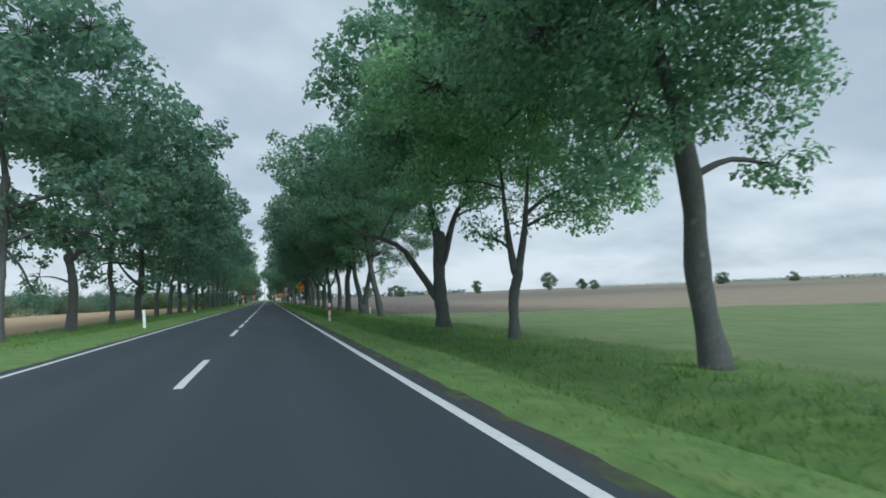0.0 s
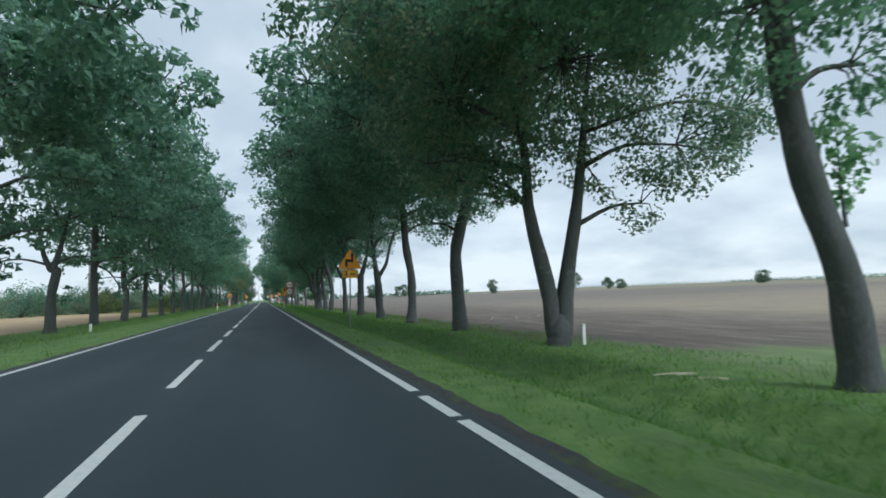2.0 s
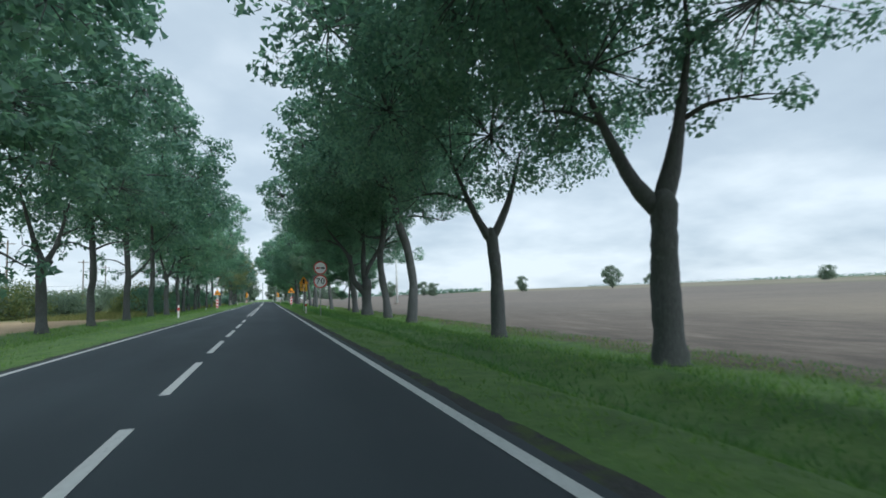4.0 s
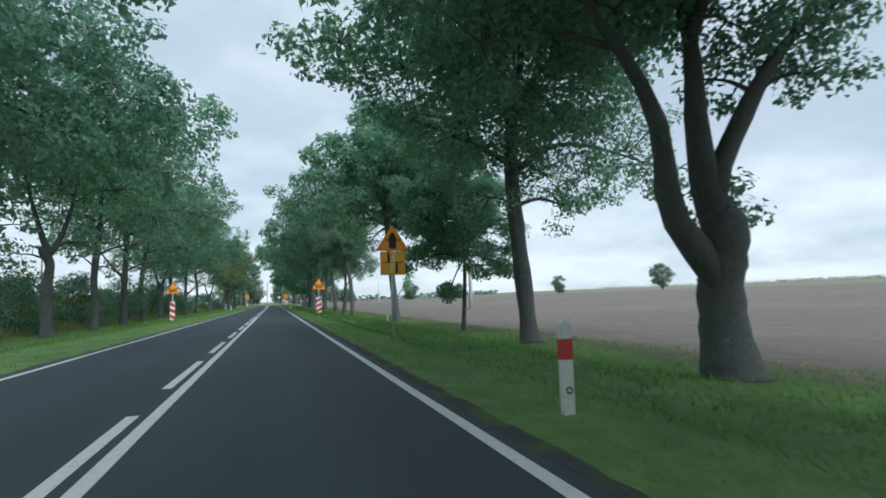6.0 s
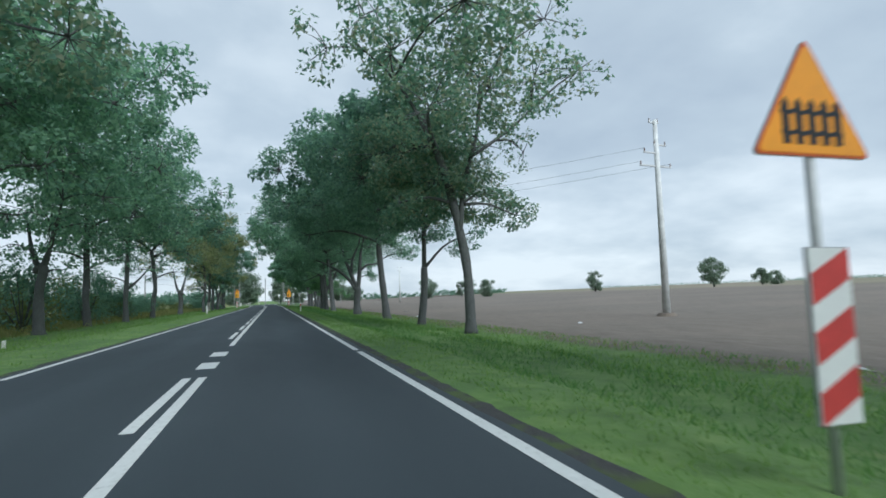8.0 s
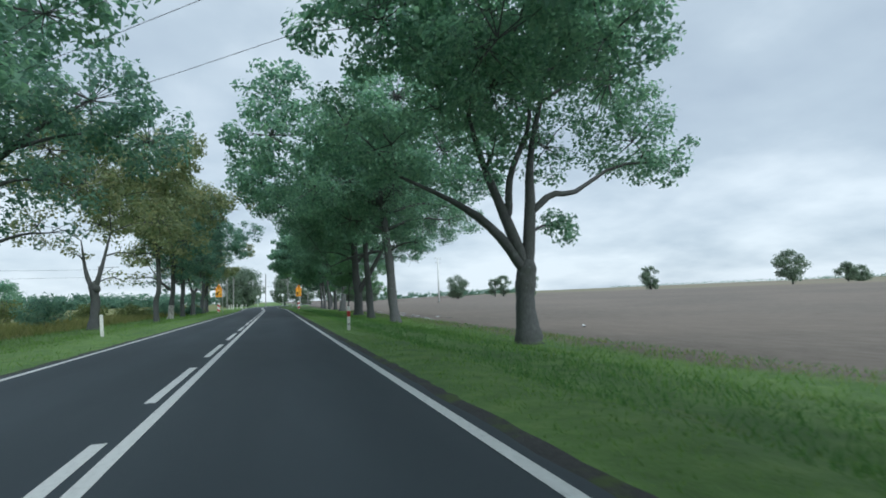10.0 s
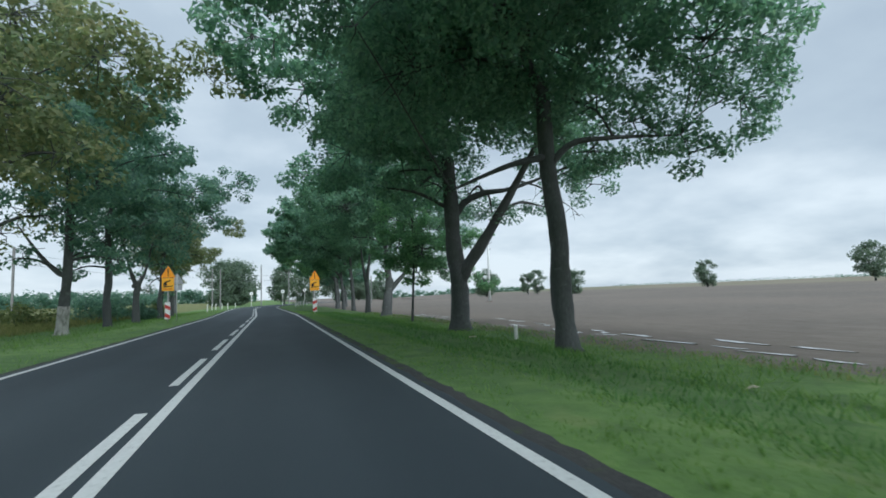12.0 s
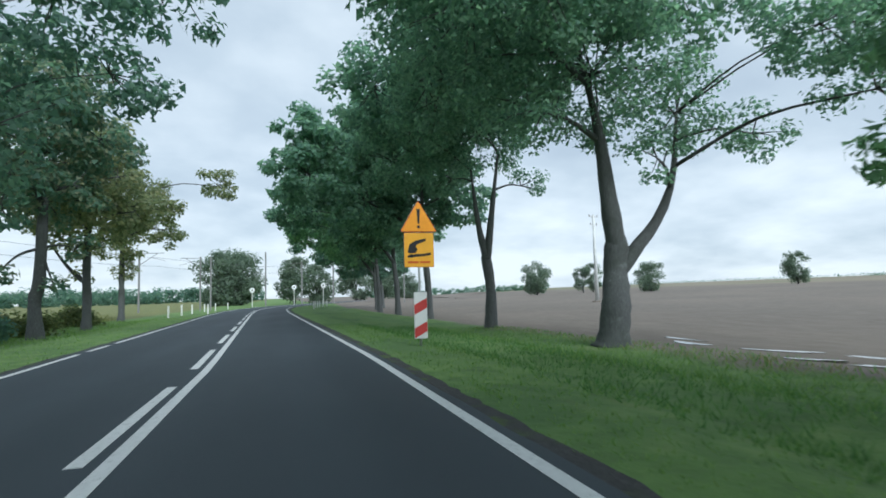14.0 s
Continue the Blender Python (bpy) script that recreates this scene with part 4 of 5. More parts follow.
w_tree = tree(9.05, 265.9, ((9.05, 1.2), (9.0, 2.2), (8.88, 3.6), (8.75, 5.4), (8.6, 8.0)), 0.96,
     ((8.2, 9.8, 2.8), (13.2, 9.6, 2.4), (16.4, 8.9, 2.0, -0.8), (14.0, 5.9, 0.9, 0.2), (4.6, 10.6, 2.6), (1.6, 11.4, 2.2), (6.4, 13.6, 3.8), (12.0, 13.2, 3.6), (16.4, 11.8, 1.8), (-0.8, 13.4, 2.2), (8.6, 7.8, 2.3, 6.0), (11.8, 7.2, 1.9, 6.2), (13.4, 6.4, 1.2, 5.6), (11.8, 9.4, 1.8, -3.0), (13.4, 8.6, 1.5, -3.2), (15.0, 7.6, 1.4, -0.6), (16.6, 7.0, 1.2, -0.8), (11.2, 5.2, 0.7, -1.0, 0.8), (7.4, 6.9, 1.1, -0.4), (6.2, 7.4, 1.3, -0.3), (5.4, 6.5, 0.9, -0.3)),
     ((((9.0, 1.4), (9.3, 2.5), (10.05, 3.7), (10.8, 5.2), (11.4, 6.5), (11.9, 7.8), (12.6, 9.4)), -3.6, 0.68), (((8.8, 5.0), (9.4, 5.9), (10.4, 6.4), (11.4, 6.5), (13.0, 7.0), (15.4, 8.0)), -1.4, 0.40), (((8.4, 7.4), (7.2, 8.8), (5.8, 10.0)), 0.4, 0.46)), leaves=49000, seed=123, label="broad roadside tree with a heavy low fork and grey bark")
dead_branch(w_tree, (3.6, 0.0, 7.8), (6.8, -0.6, 5.9), 903)
tree(9.7, 288.79, ((9.8, 0.8), (9.98, 1.8), (10.08, 2.6)), 0.88,
     ((9.8, 8.4, 2.8), (12.8, 7.2, 2.0), (15.0, 6.3, 1.4, -0.8), (7.0, 6.6, 1.9), (5.0, 9.4, 2.9), (2.8, 12.2, 2.5), (8.4, 12.8, 4.0), (12.6, 11.8, 3.0), (7.0, 16.2, 3.4), (10.9, 5.2, 0.8), (14.6, 6.2, 1.6, -5.0, 1.6), (13.4, 8.0, 1.8, -4.6, 1.6), (15.4, 8.4, 1.6, -5.0, 1.6)),
     ((((10.05, 2.2), (9.85, 4.4), (9.7, 6.4), (9.3, 8.6)), 0.3, 0.70), (((10.05, 1.7), (10.7, 2.5), (11.5, 3.4), (12.15, 4.8), (12.4, 7.0)), -0.3, 0.54)), leaves=42000, seed=124, label="dense roadside tree with a low curved side limb", dx=0.28)
tree(9.8, 299.0, ((9.8, 1.4), (9.7, 3.0)), 0.56,
     ((9.8, 9.6, 2.8), (11.6, 6.6, 1.1), (6.4, 9.2, 2.8), (4.4, 11.6, 2.5), (8.4, 13.4, 3.6), (12.0, 11.8, 2.2), (8.2, 7.0, 1.2)),
     ((((9.7, 2.8), (9.35, 4.6), (9.1, 7.4)), 0.3, 0.72), (((9.7, 2.8), (10.0, 5.2), (10.4, 8.2)), -0.2, 0.74)), leaves=30000, seed=125, dx=0.24)
for k, (x, y, hgt) in enumerate(((10.2, 311.0, 0.5), (10.3, 322.0, 0.0), (10.6, 333.0, 0.3), (12.2, 344.0, -0.5), (15.0, 355.0, -1.5))):
    s = 1.0 + 0.06 * math.sin(2.7 * k)
    tree(x, y, ((x - 0.1, 2.0), (x - 0.3, 4.2 + hgt)), 0.52,
         ((x - 0.6, 7.6 + hgt, 2.8 * s), (x - 4.0, 7.4 + hgt, 2.6), (x - 8.4 * s, 8.8 + hgt, 2.4), (x - 5.2, 11.6 + hgt, 3.0), (x + 2.4, 7.8 + hgt, 2.3), (x - 0.4, 12.4 + hgt, 3.4), (x - 8.0, 11.4 + hgt, 2.2), (x - 2.0, 5.4, 1.3), (x - 2.4, 14.2 + hgt, 2.6)),
         leaf=(0, 0, 2, 0, 1)[k], leaves=22000, seed=131 + k, fine=0.36, coarse=0.42, deep=False)

# young trees with thin stems in the right-hand row
tree(9.8, 153.0, ((9.9, 2.0), (10.0, 4.0), (9.9, 6.5)), 0.22,
     ((10.0, 6.2, 2.4), (8.4, 4.2, 1.7), (7.4, 3.2, 1.0), (12.0, 4.8, 1.9), (12.8, 3.2, 1.1), (8.2, 6.8, 1.8), (10.6, 3.2, 1.3), (9.8, 8.8, 1.9), (9.1, 1.5, 0.5, 0.2), (12.2, 6.8, 1.6), (10.0, 4.6, 1.6, -1.6), (10.2, 4.6, 1.6, 1.6), (7.2, 5.4, 1.1)),
     leaf=0, leaves=32000, seed=501, fine=0.17, coarse=0.20, deep=False, label="young leafy tree with a thin stem on the verge")
tree(9.65, 276.6, ((9.75, 2.0), (9.9, 4.0), (9.8, 6.5)), 0.17,
     ((9.2, 6.6, 1.9), (8.8, 4.7, 1.6), (10.3, 4.1, 1.7), (10.3, 2.9, 1.2), (12.0, 4.5, 1.5), (13.8, 4.9, 1.2, -0.3), (14.7, 5.3, 0.8, -0.4), (12.1, 2.9, 1.2), (13.8, 2.6, 0.95, -0.3), (15.1, 2.2, 0.7, -0.4), (8.1, 3.5, 1.1), (11.4, 5.8, 1.2), (9.4, 8.6, 1.9), (11.0, 8.0, 1.5), (8.4, 7.8, 1.4), (10.0, 4.4, 1.5, -1.6), (10.2, 4.4, 1.5, 1.6)),
     leaf=2, leaves=25000, seed=502, dx=-0.35, fine=0.18, coarse=0.20, deep=False, label="young leafy tree with a thin stem on the verge")

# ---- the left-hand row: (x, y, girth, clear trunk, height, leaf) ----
LEFT_ROW = ((-12.4, 33.0, 0.5, 4.2, 19.5, 1), (-12.5, 43.5, 0.62, 4.6, 20.5, 1), (-12.5, 53.3, 0.42, 4.8, 20, 1), (-12.5, 63.2, 0.66, 4.2, 21, 1), (-12.8, 74.0, 0.5, 4.4, 20, 1),
            (-12.8, 83.0, 0.62, 4.2, 21, 1), (-12.9, 92.8, 0.62, 4.6, 20.5, 1), (-13.0, 103.2, 0.6, 4.4, 21, 1), (-13.0, 112.8, 0.56, 4.0, 20, 1), (-12.8, 122.5, 0.62, 4.6, 21, 1),
            (-12.8, 132.0, 0.56, 4.6, 20.5, 1), (-12.8, 143.0, 0.62, 4.8, 20, 1), (-13.0, 155.0, 0.62, 4.6, 20, 1), (-12.6, 163.2, 0.66, 4.8, 20, 0))
LEFT_ROW_ON = ((-12.6, 172.0, 0.56, 4.2, 19, 0), (-13.4, 183.6, 0.6, 4.6, 19, 4), (-14.0, 194.5, 0.58, 4.6, 19, 0), (-13.9, 204.0, 0.62, 4.6, 19, 0), (-14.4, 215.0, 0.56, 4.2, 19, 0),
               (-13.9, 225.0, 0.52, 4.2, 19, 0), (-14.0, 238.0, 0.56, 4.4, 18, 1), (-13.2, 253.4, 0.68, 3.8, 19, 3), (-11.5, 267.8, 0.54, 3.8, 17.5, 3), (-11.8, 277.4, 0.6, 3.8, 18.5, 1),
               (-11.9, 287.2, 0.58, 4.0, 18.5, 1), (-11.6, 294.8, 0.6, 3.8, 17.0, 1), (-11.6, 306.0, 0.64, 3.2, 15.5, 4), (-11.8, 314.0, 0.54, 3.6, 13.5, 3), (-14.2, 331.5, 0.58, 4.0, 15, 3))
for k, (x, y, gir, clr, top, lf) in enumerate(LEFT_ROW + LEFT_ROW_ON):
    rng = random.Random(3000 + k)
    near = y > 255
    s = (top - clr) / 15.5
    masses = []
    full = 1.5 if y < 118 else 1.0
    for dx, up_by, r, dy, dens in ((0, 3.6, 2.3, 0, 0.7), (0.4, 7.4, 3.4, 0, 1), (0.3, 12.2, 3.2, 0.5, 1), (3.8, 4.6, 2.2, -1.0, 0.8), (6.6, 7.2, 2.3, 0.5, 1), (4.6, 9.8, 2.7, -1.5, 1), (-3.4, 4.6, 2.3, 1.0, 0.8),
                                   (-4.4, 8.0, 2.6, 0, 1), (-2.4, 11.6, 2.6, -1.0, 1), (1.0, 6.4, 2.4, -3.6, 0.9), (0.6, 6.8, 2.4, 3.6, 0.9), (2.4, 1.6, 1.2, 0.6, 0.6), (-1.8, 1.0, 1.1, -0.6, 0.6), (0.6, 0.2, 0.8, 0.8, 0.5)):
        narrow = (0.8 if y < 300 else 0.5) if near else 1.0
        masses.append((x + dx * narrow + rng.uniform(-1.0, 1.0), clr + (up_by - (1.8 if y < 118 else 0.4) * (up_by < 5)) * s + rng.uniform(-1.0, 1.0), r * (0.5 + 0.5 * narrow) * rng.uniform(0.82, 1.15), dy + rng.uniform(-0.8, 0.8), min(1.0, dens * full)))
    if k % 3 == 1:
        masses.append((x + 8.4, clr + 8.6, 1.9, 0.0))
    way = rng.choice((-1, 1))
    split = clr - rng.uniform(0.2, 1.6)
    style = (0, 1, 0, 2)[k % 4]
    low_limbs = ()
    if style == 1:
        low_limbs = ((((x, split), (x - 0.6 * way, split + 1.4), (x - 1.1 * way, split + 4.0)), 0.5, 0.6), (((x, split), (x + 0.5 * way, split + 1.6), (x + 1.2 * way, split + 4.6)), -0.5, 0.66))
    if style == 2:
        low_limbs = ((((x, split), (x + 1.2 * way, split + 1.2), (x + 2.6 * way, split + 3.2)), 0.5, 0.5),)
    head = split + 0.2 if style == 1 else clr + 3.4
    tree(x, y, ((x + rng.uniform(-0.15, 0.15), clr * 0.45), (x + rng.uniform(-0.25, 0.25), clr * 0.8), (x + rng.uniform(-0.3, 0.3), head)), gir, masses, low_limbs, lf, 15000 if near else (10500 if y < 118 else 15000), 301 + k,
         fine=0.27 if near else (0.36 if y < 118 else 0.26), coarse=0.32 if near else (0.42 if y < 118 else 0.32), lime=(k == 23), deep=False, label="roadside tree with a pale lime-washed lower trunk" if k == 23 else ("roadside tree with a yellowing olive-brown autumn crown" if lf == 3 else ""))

# trees out in the fields, their leaf colour greyed for distance haze
FIELD_TREES = ((211, 380, 14, 13), (238, 376, 8, 9), (252, 380, 7, 8), (161, 408, 10.5, 9.5), (95, 396, 8, 8.5), (74, 421, 9.5, 10), (94, 428, 8.5, 6), (99, 430, 9.5, 7),
               (332, 328, 9, 11), (420, 340, 8, 10), (540, 300, 10, 14))
for k, (x, y, hgt, wid) in enumerate(FIELD_TREES):
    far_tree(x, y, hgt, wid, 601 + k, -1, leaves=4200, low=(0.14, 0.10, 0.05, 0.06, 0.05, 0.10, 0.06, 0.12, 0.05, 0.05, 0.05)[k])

# big clumps beyond the railway, in the same haze-greyed leaf colour
for k, (x, y, hgt, wid) in enumerate(((-16.5, 432, 14.5, 13), (-10.5, 436, 15, 13), (-13, 444, 15.5, 15), (4.0, 440, 13.5, 13), (11, 446, 12, 12), (24, 452, 10, 12), (33, 456, 9, 12), (43, 462, 8, 12))):
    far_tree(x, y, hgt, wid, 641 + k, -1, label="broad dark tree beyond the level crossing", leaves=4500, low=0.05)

for k, (x, y, hgt, wid) in enumerate(((-58, 352, 8, 9),)):
    far_tree(x, y, hgt, wid, 661 + k, 0, label="bushy green tree standing near the railway line", leaves=2200, low=0.1)

# shrubs and hedges on the left
SHRUBS = []
for k in range(15):
    SHRUBS.append((-47 + k * 1.0 + (k % 3) * 1.6, 92 + k * 6.4, 3.9 + 1.2 * math.sin(k * 1.7), 8.0, -1 if k % 4 else 1))
for k in range(18):
    SHRUBS.append((-15.8 - 2.2 * (k % 3), 168 + k * 4.3, 3.9 + 1.2 * math.sin(k * 2.3), 5.6, None if k % 3 else 1))
for k in range(9):
    SHRUBS.append((-30 - 3 * (k % 2), 164 + k * 9, 4.2 + 1.0 * math.sin(k * 1.9), 8.0, -1 if k % 3 else None))
SHRUBS += [(-12.9, 303, 1.4, 2.8, 1), (-13.8, 309.5, 1.3, 3.6, None), (-14.5, 321, 1.2, 4.0, None), (-19.5, 262, 2.6, 4.6, 1), (-22, 283, 2.0, 4.5, None), (-18.5, 291, 1.8, 5.0, None), (-16.2, 300, 2.3, 5.0, 1), (-17, 309, 2.4, 5.0, 1), (-26, 270, 2.2, 6, None)]
for k, (x, y, hgt, wid, lf) in enumerate(SHRUBS):
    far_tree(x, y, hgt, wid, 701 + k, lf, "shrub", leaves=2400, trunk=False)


# ---- signs ----
def post_tube(parent, x, z0, z1, r=0.032):
    bm = bmesh.new()
    rod(bm, (x, 0.035, z0), (x, 0.035, z1), r, None, 12)
    part("pole", bm, STEEL, parent, smooth=True)
    bm = bmesh.new()
    rod(bm, (x, 0.035, z1), (x, 0.035, z1 + 0.03), r * 1.1, r * 0.5, 12)
    part("pole_cap", bm, STEEL, parent)


def panel(parent, name, outline, face, label="", rim=None, rim_width=0.05, y=0.0):
    """A sheet sign: grey folded back, coloured rim, coloured face."""
    bm = bmesh.new()
    slab(bm, outline, y, y + 0.022)
    back_sheet = part(name, bm, SIGN_BACK, parent, label)
    cx = sum(p[0] for p in outline) / len(outline)
    cz = sum(p[1] for p in outline) / len(outline)
    reach = min(math.hypot(p[0] - cx, p[1] - cz) for p in outline)
    if rim:
        bm = bmesh.new()
        slab(bm, [(cx + (p[0] - cx) * 0.992, cz + (p[1] - cz) * 0.992) for p in outline], y - 0.004, y + 0.002)
        part("rim", bm, rim, back_sheet)
    f = 1 - (rim_width / max(reach, 0.01) if rim else 0.012)
    bm = bmesh.new()
    slab(bm, [(cx + (p[0] - cx) * f, cz + (p[1] - cz) * f) for p in outline], y - 0.008, y + 0.001)
    part("face", bm, face, back_sheet)
    bm = bmesh.new()
    xs, zs = [p[0] for p in outline], [p[1] for p in outline]
    for z in (min(zs) + 0.28 * (max(zs) - min(zs)), min(zs) + 0.62 * (max(zs) - min(zs))):
        w = 0.16 * (max(xs) - min(xs))
        box(bm, cx - w, y + 0.02, z - 0.018, cx + w, y + 0.034, z + 0.018)
    part("bracket", bm, STEEL, back_sheet)
    return back_sheet


def mark(parent, shapes, material, y=-0.012, name="symbol"):
    bm = bmesh.new()
    for outline in shapes:
        slab(bm, outline, y, y + 0.006)
    return part(name, bm, material, parent)


def rect(x0, z0, x1, z1):
    return [(x0, z0), (x1, z0), (x1, z1), (x0, z1)]


def turned(outline, angle, x, z):
    c, s = math.cos(radians(angle)), math.sin(radians(angle))
    return [(x + px * c - pz * s, z + px * s + pz * c) for px, pz in outline]


def triangle(z, side=1.0, tall=0.86, x=0.0):
    return rounded([(x - side / 2, z), (x + side / 2, z), (x, z + tall)], 0.04)


def bend_sign():
    """Yellow triangle with a double-bend arrow over a small distance plate."""
    z = ground_z(3.5, 65.3)
    ob = tagged(empty("warning_sign", 3.5, 65.3, z, -2), "yellow triangular double-bend warning sign with a small plate below", "road sign", "road signs")
    up = -z
    post_tube(ob, 0, 0, 3.0 + up)
    t = panel(ob, "triangle_panel", triangle(2.44 + up, 1.04, 0.88), SIGN_YELLOW, "yellow triangle with a black zigzag arrow", SIGN_ORANGE, 0.035)
    a = 2.52 + up
    a -= 0.08
    mark(t, [[(-0.20, a + 0.09), (-0.10, a + 0.09), (-0.10, a + 0.31), (-0.02, a + 0.28), (0.14, a + 0.28), (0.14, a + 0.59), (0.165, a + 0.59), (0.09, a + 0.68), (0.015, a + 0.59), (0.045, a + 0.59), (0.045, a + 0.385), (-0.04, a + 0.415), (-0.20, a + 0.415)]], SIGN_BLACK)
    p = panel(ob, "plate", rounded(rect(-0.33, 2.06 + up, 0.33, 2.40 + up), 0.03), PLATE_YELLOW, "small yellow plate with a dark figure and bar", SIGN_ORANGE, 0.012)
    text_part(p, "3", 0.26, -0.17, 2.24 + up, SIGN_BLACK)
    mark(p, [rect(0.0, 2.20 + up, 0.22, 2.25 + up)], SIGN_BLACK, name="bar")


def text_part(parent, text, size, x, z, material, y=-0.014):
    cu = bpy.data.curves.new("digit", "FONT")
    cu.body, cu.size, cu.align_x, cu.align_y, cu.extrude, cu.offset = text, size, "CENTER", "CENTER", 0.003, 0.008
    tmp = bpy.data.objects.new("digit", cu)
    scene.collection.objects.link(tmp)
    bpy.context.view_layer.update()
    me = bpy.data.meshes.new_from_object(tmp.evaluated_get(bpy.context.evaluated_depsgraph_get()))
    bpy.data.objects.remove(tmp)
    me.transform(Matrix.Translation((x, y, z)) @ Matrix.Rotation(radians(90), 4, "X"))
    me.materials.clear()
    me.materials.append(material)
    return link_part("digit", me, parent)


def limit_sign():
    """Two round signs on one pole: no overtaking above, speed limit below."""
    z = ground_z(3.6, 123.1)
    ob = tagged(empty("speed_sign", 3.6, 123.1, z, -4), "two round red-rimmed signs, no overtaking above a 70 limit", "road sign", "road signs")
    up = -z
    post_tube(ob, 0, 0, 3.7 + up)
    p = panel(ob, "round_panel", disc(0.47, 40, 0, 3.34 + up), SIGN_WHITE, "white disc with red rim and two cars", SIGN_RED, 0.085)

    def car(x, mat):
        c = 3.33 + up
        mark(p, [rounded(rect(x - 0.125, c - 0.06, x + 0.125, c + 0.04), 0.02), rect(x - 0.10, c - 0.09, x - 0.06, c - 0.05), rect(x + 0.06, c - 0.09, x + 0.10, c - 0.05),
                 rect(x - 0.105, c + 0.07, x + 0.105, c + 0.085), turned(rect(-0.006, 0, 0.006, 0.06), 12, x - 0.10, c + 0.03), turned(rect(-0.006, 0, 0.006, 0.06), -12, x + 0.10, c + 0.03)], mat, name="car_symbol")

    car(-0.17, SIGN_RED)
    car(0.17, SIGN_BLACK)
    q = panel(ob, "round_panel", disc(0.47, 40, 0, 2.38 + up), SIGN_WHITE, "white disc with red rim and black digits", SIGN_RED, 0.085)
    text_part(q, "7", 0.56, -0.155, 2.38 + up, SIGN_BLACK)
    text_part(q, "0", 0.56, 0.155, 2.38 + up, SIGN_BLACK)


def narrow_sign():
    z = ground_z(3.6, 141.8)
    ob = tagged(empty("warning_sign", 3.6, 141.8, z, -3), "yellow triangular vehicle warning sign above a square lane plate", "road sign", "road signs")
    up = -z
    post_tube(ob, -0.03, 0, 3.2 + up)
    t = panel(ob, "triangle_panel", triangle(2.69 + up, 1.02, 0.83), SIGN_YELLOW, "yellow triangle with a dark vehicle seen from behind", SIGN_ORANGE, 0.035)
    a = 2.75 + up
    mark(t, [rounded([(-0.11, a), (0.11, a), (0.11, a + 0.36), (0.0, a + 0.54), (-0.11, a + 0.36)], 0.03), rect(-0.20, a + 0.25, -0.12, a + 0.29), rect(0.12, a + 0.25, 0.22, a + 0.29)], SIGN_BLACK)
    p = panel(ob, "plate", rounded(rect(-0.38, 1.95 + up, 0.38, 2.67 + up), 0.03), PLATE_YELLOW, "square yellow plate with lane and vehicle marks", SIGN_ORANGE, 0.012)
    b = 1.95 + up
    mark(p, [rect(-0.16, b + 0.38, -0.09, b + 0.68), rect(-0.32, b + 0.37, -0.06, b + 0.395), rect(0.08, b + 0.05, 0.15, b + 0.36), rect(-0.03, b + 0.37, 0.32, b + 0.395)], SIGN_BLACK)
    mark(p, [turned(rect(-0.012, 0, 0.012, 0.62), -6, -0.06, b + 0.06), turned(rect(-0.012, 0, 0.012, 0.62), -6, 0.01, b + 0.06)], SIGN_WHITE, name="lane_line")


def striped_board(parent, x, z0, z1, bars, lean):
    """White board with slanting red bars."""
    w = 0.17
    bd = panel(parent, "striped_board", rect(x - w, z0, x + w, z1), SIGN_WHITE, "white board with slanting red stripes", y=-0.03)
    h = z1 - z0
    for k in range(bars):
        c = z0 + h * (k + 0.55) / bars - (0.02 if bars > 2 else 0.10)
        d = 0.085 * lean
        t = 0.27 * h / bars if bars > 2 else 0.125
        mark(bd, [[(x - w + 0.008, c - t - d), (x + w - 0.008, c - t + d), (x + w - 0.008, c + t + d), (x - w + 0.008, c + t - d)]], POST_RED, -0.042, "stripe")
    return bd


def crossing_sign(x, y, lean, board_low):
    """Triangle with a barrier symbol over a striped distance board with three bars."""
    z = ground_z(x, y)
    ob = tagged(empty("railway_sign", x, y, z, -2), "yellow triangular level crossing sign above a red striped board", "road sign", "road signs")
    up = -z
    post_tube(ob, 0.0, 0, 2.7 + up)
    t = panel(ob, "triangle_panel", triangle(2.08 + up, 1.0, 0.82), SIGN_YELLOW, "yellow triangle with a black barrier symbol", SIGN_ORANGE, 0.035)
    a = 2.16 + up
    shapes = [rect(-0.26, a + 0.06, 0.26, a + 0.09), rect(-0.26, a + 0.20, 0.26, a + 0.23)]
    for k in range(5):
        c = -0.22 + 0.11 * k
        shapes.append([(c - 0.03, a), (c + 0.03, a), (c + 0.03, a + 0.27), (c, a + 0.31), (c - 0.03, a + 0.27)])
    for k, o in enumerate(shapes):
        mark(t, [o], SIGN_BLACK, -0.012 - 0.0015 * (k > 1), "symbol")
    striped_board(ob, 0.0, board_low + up, 1.48 + up, 3, lean)


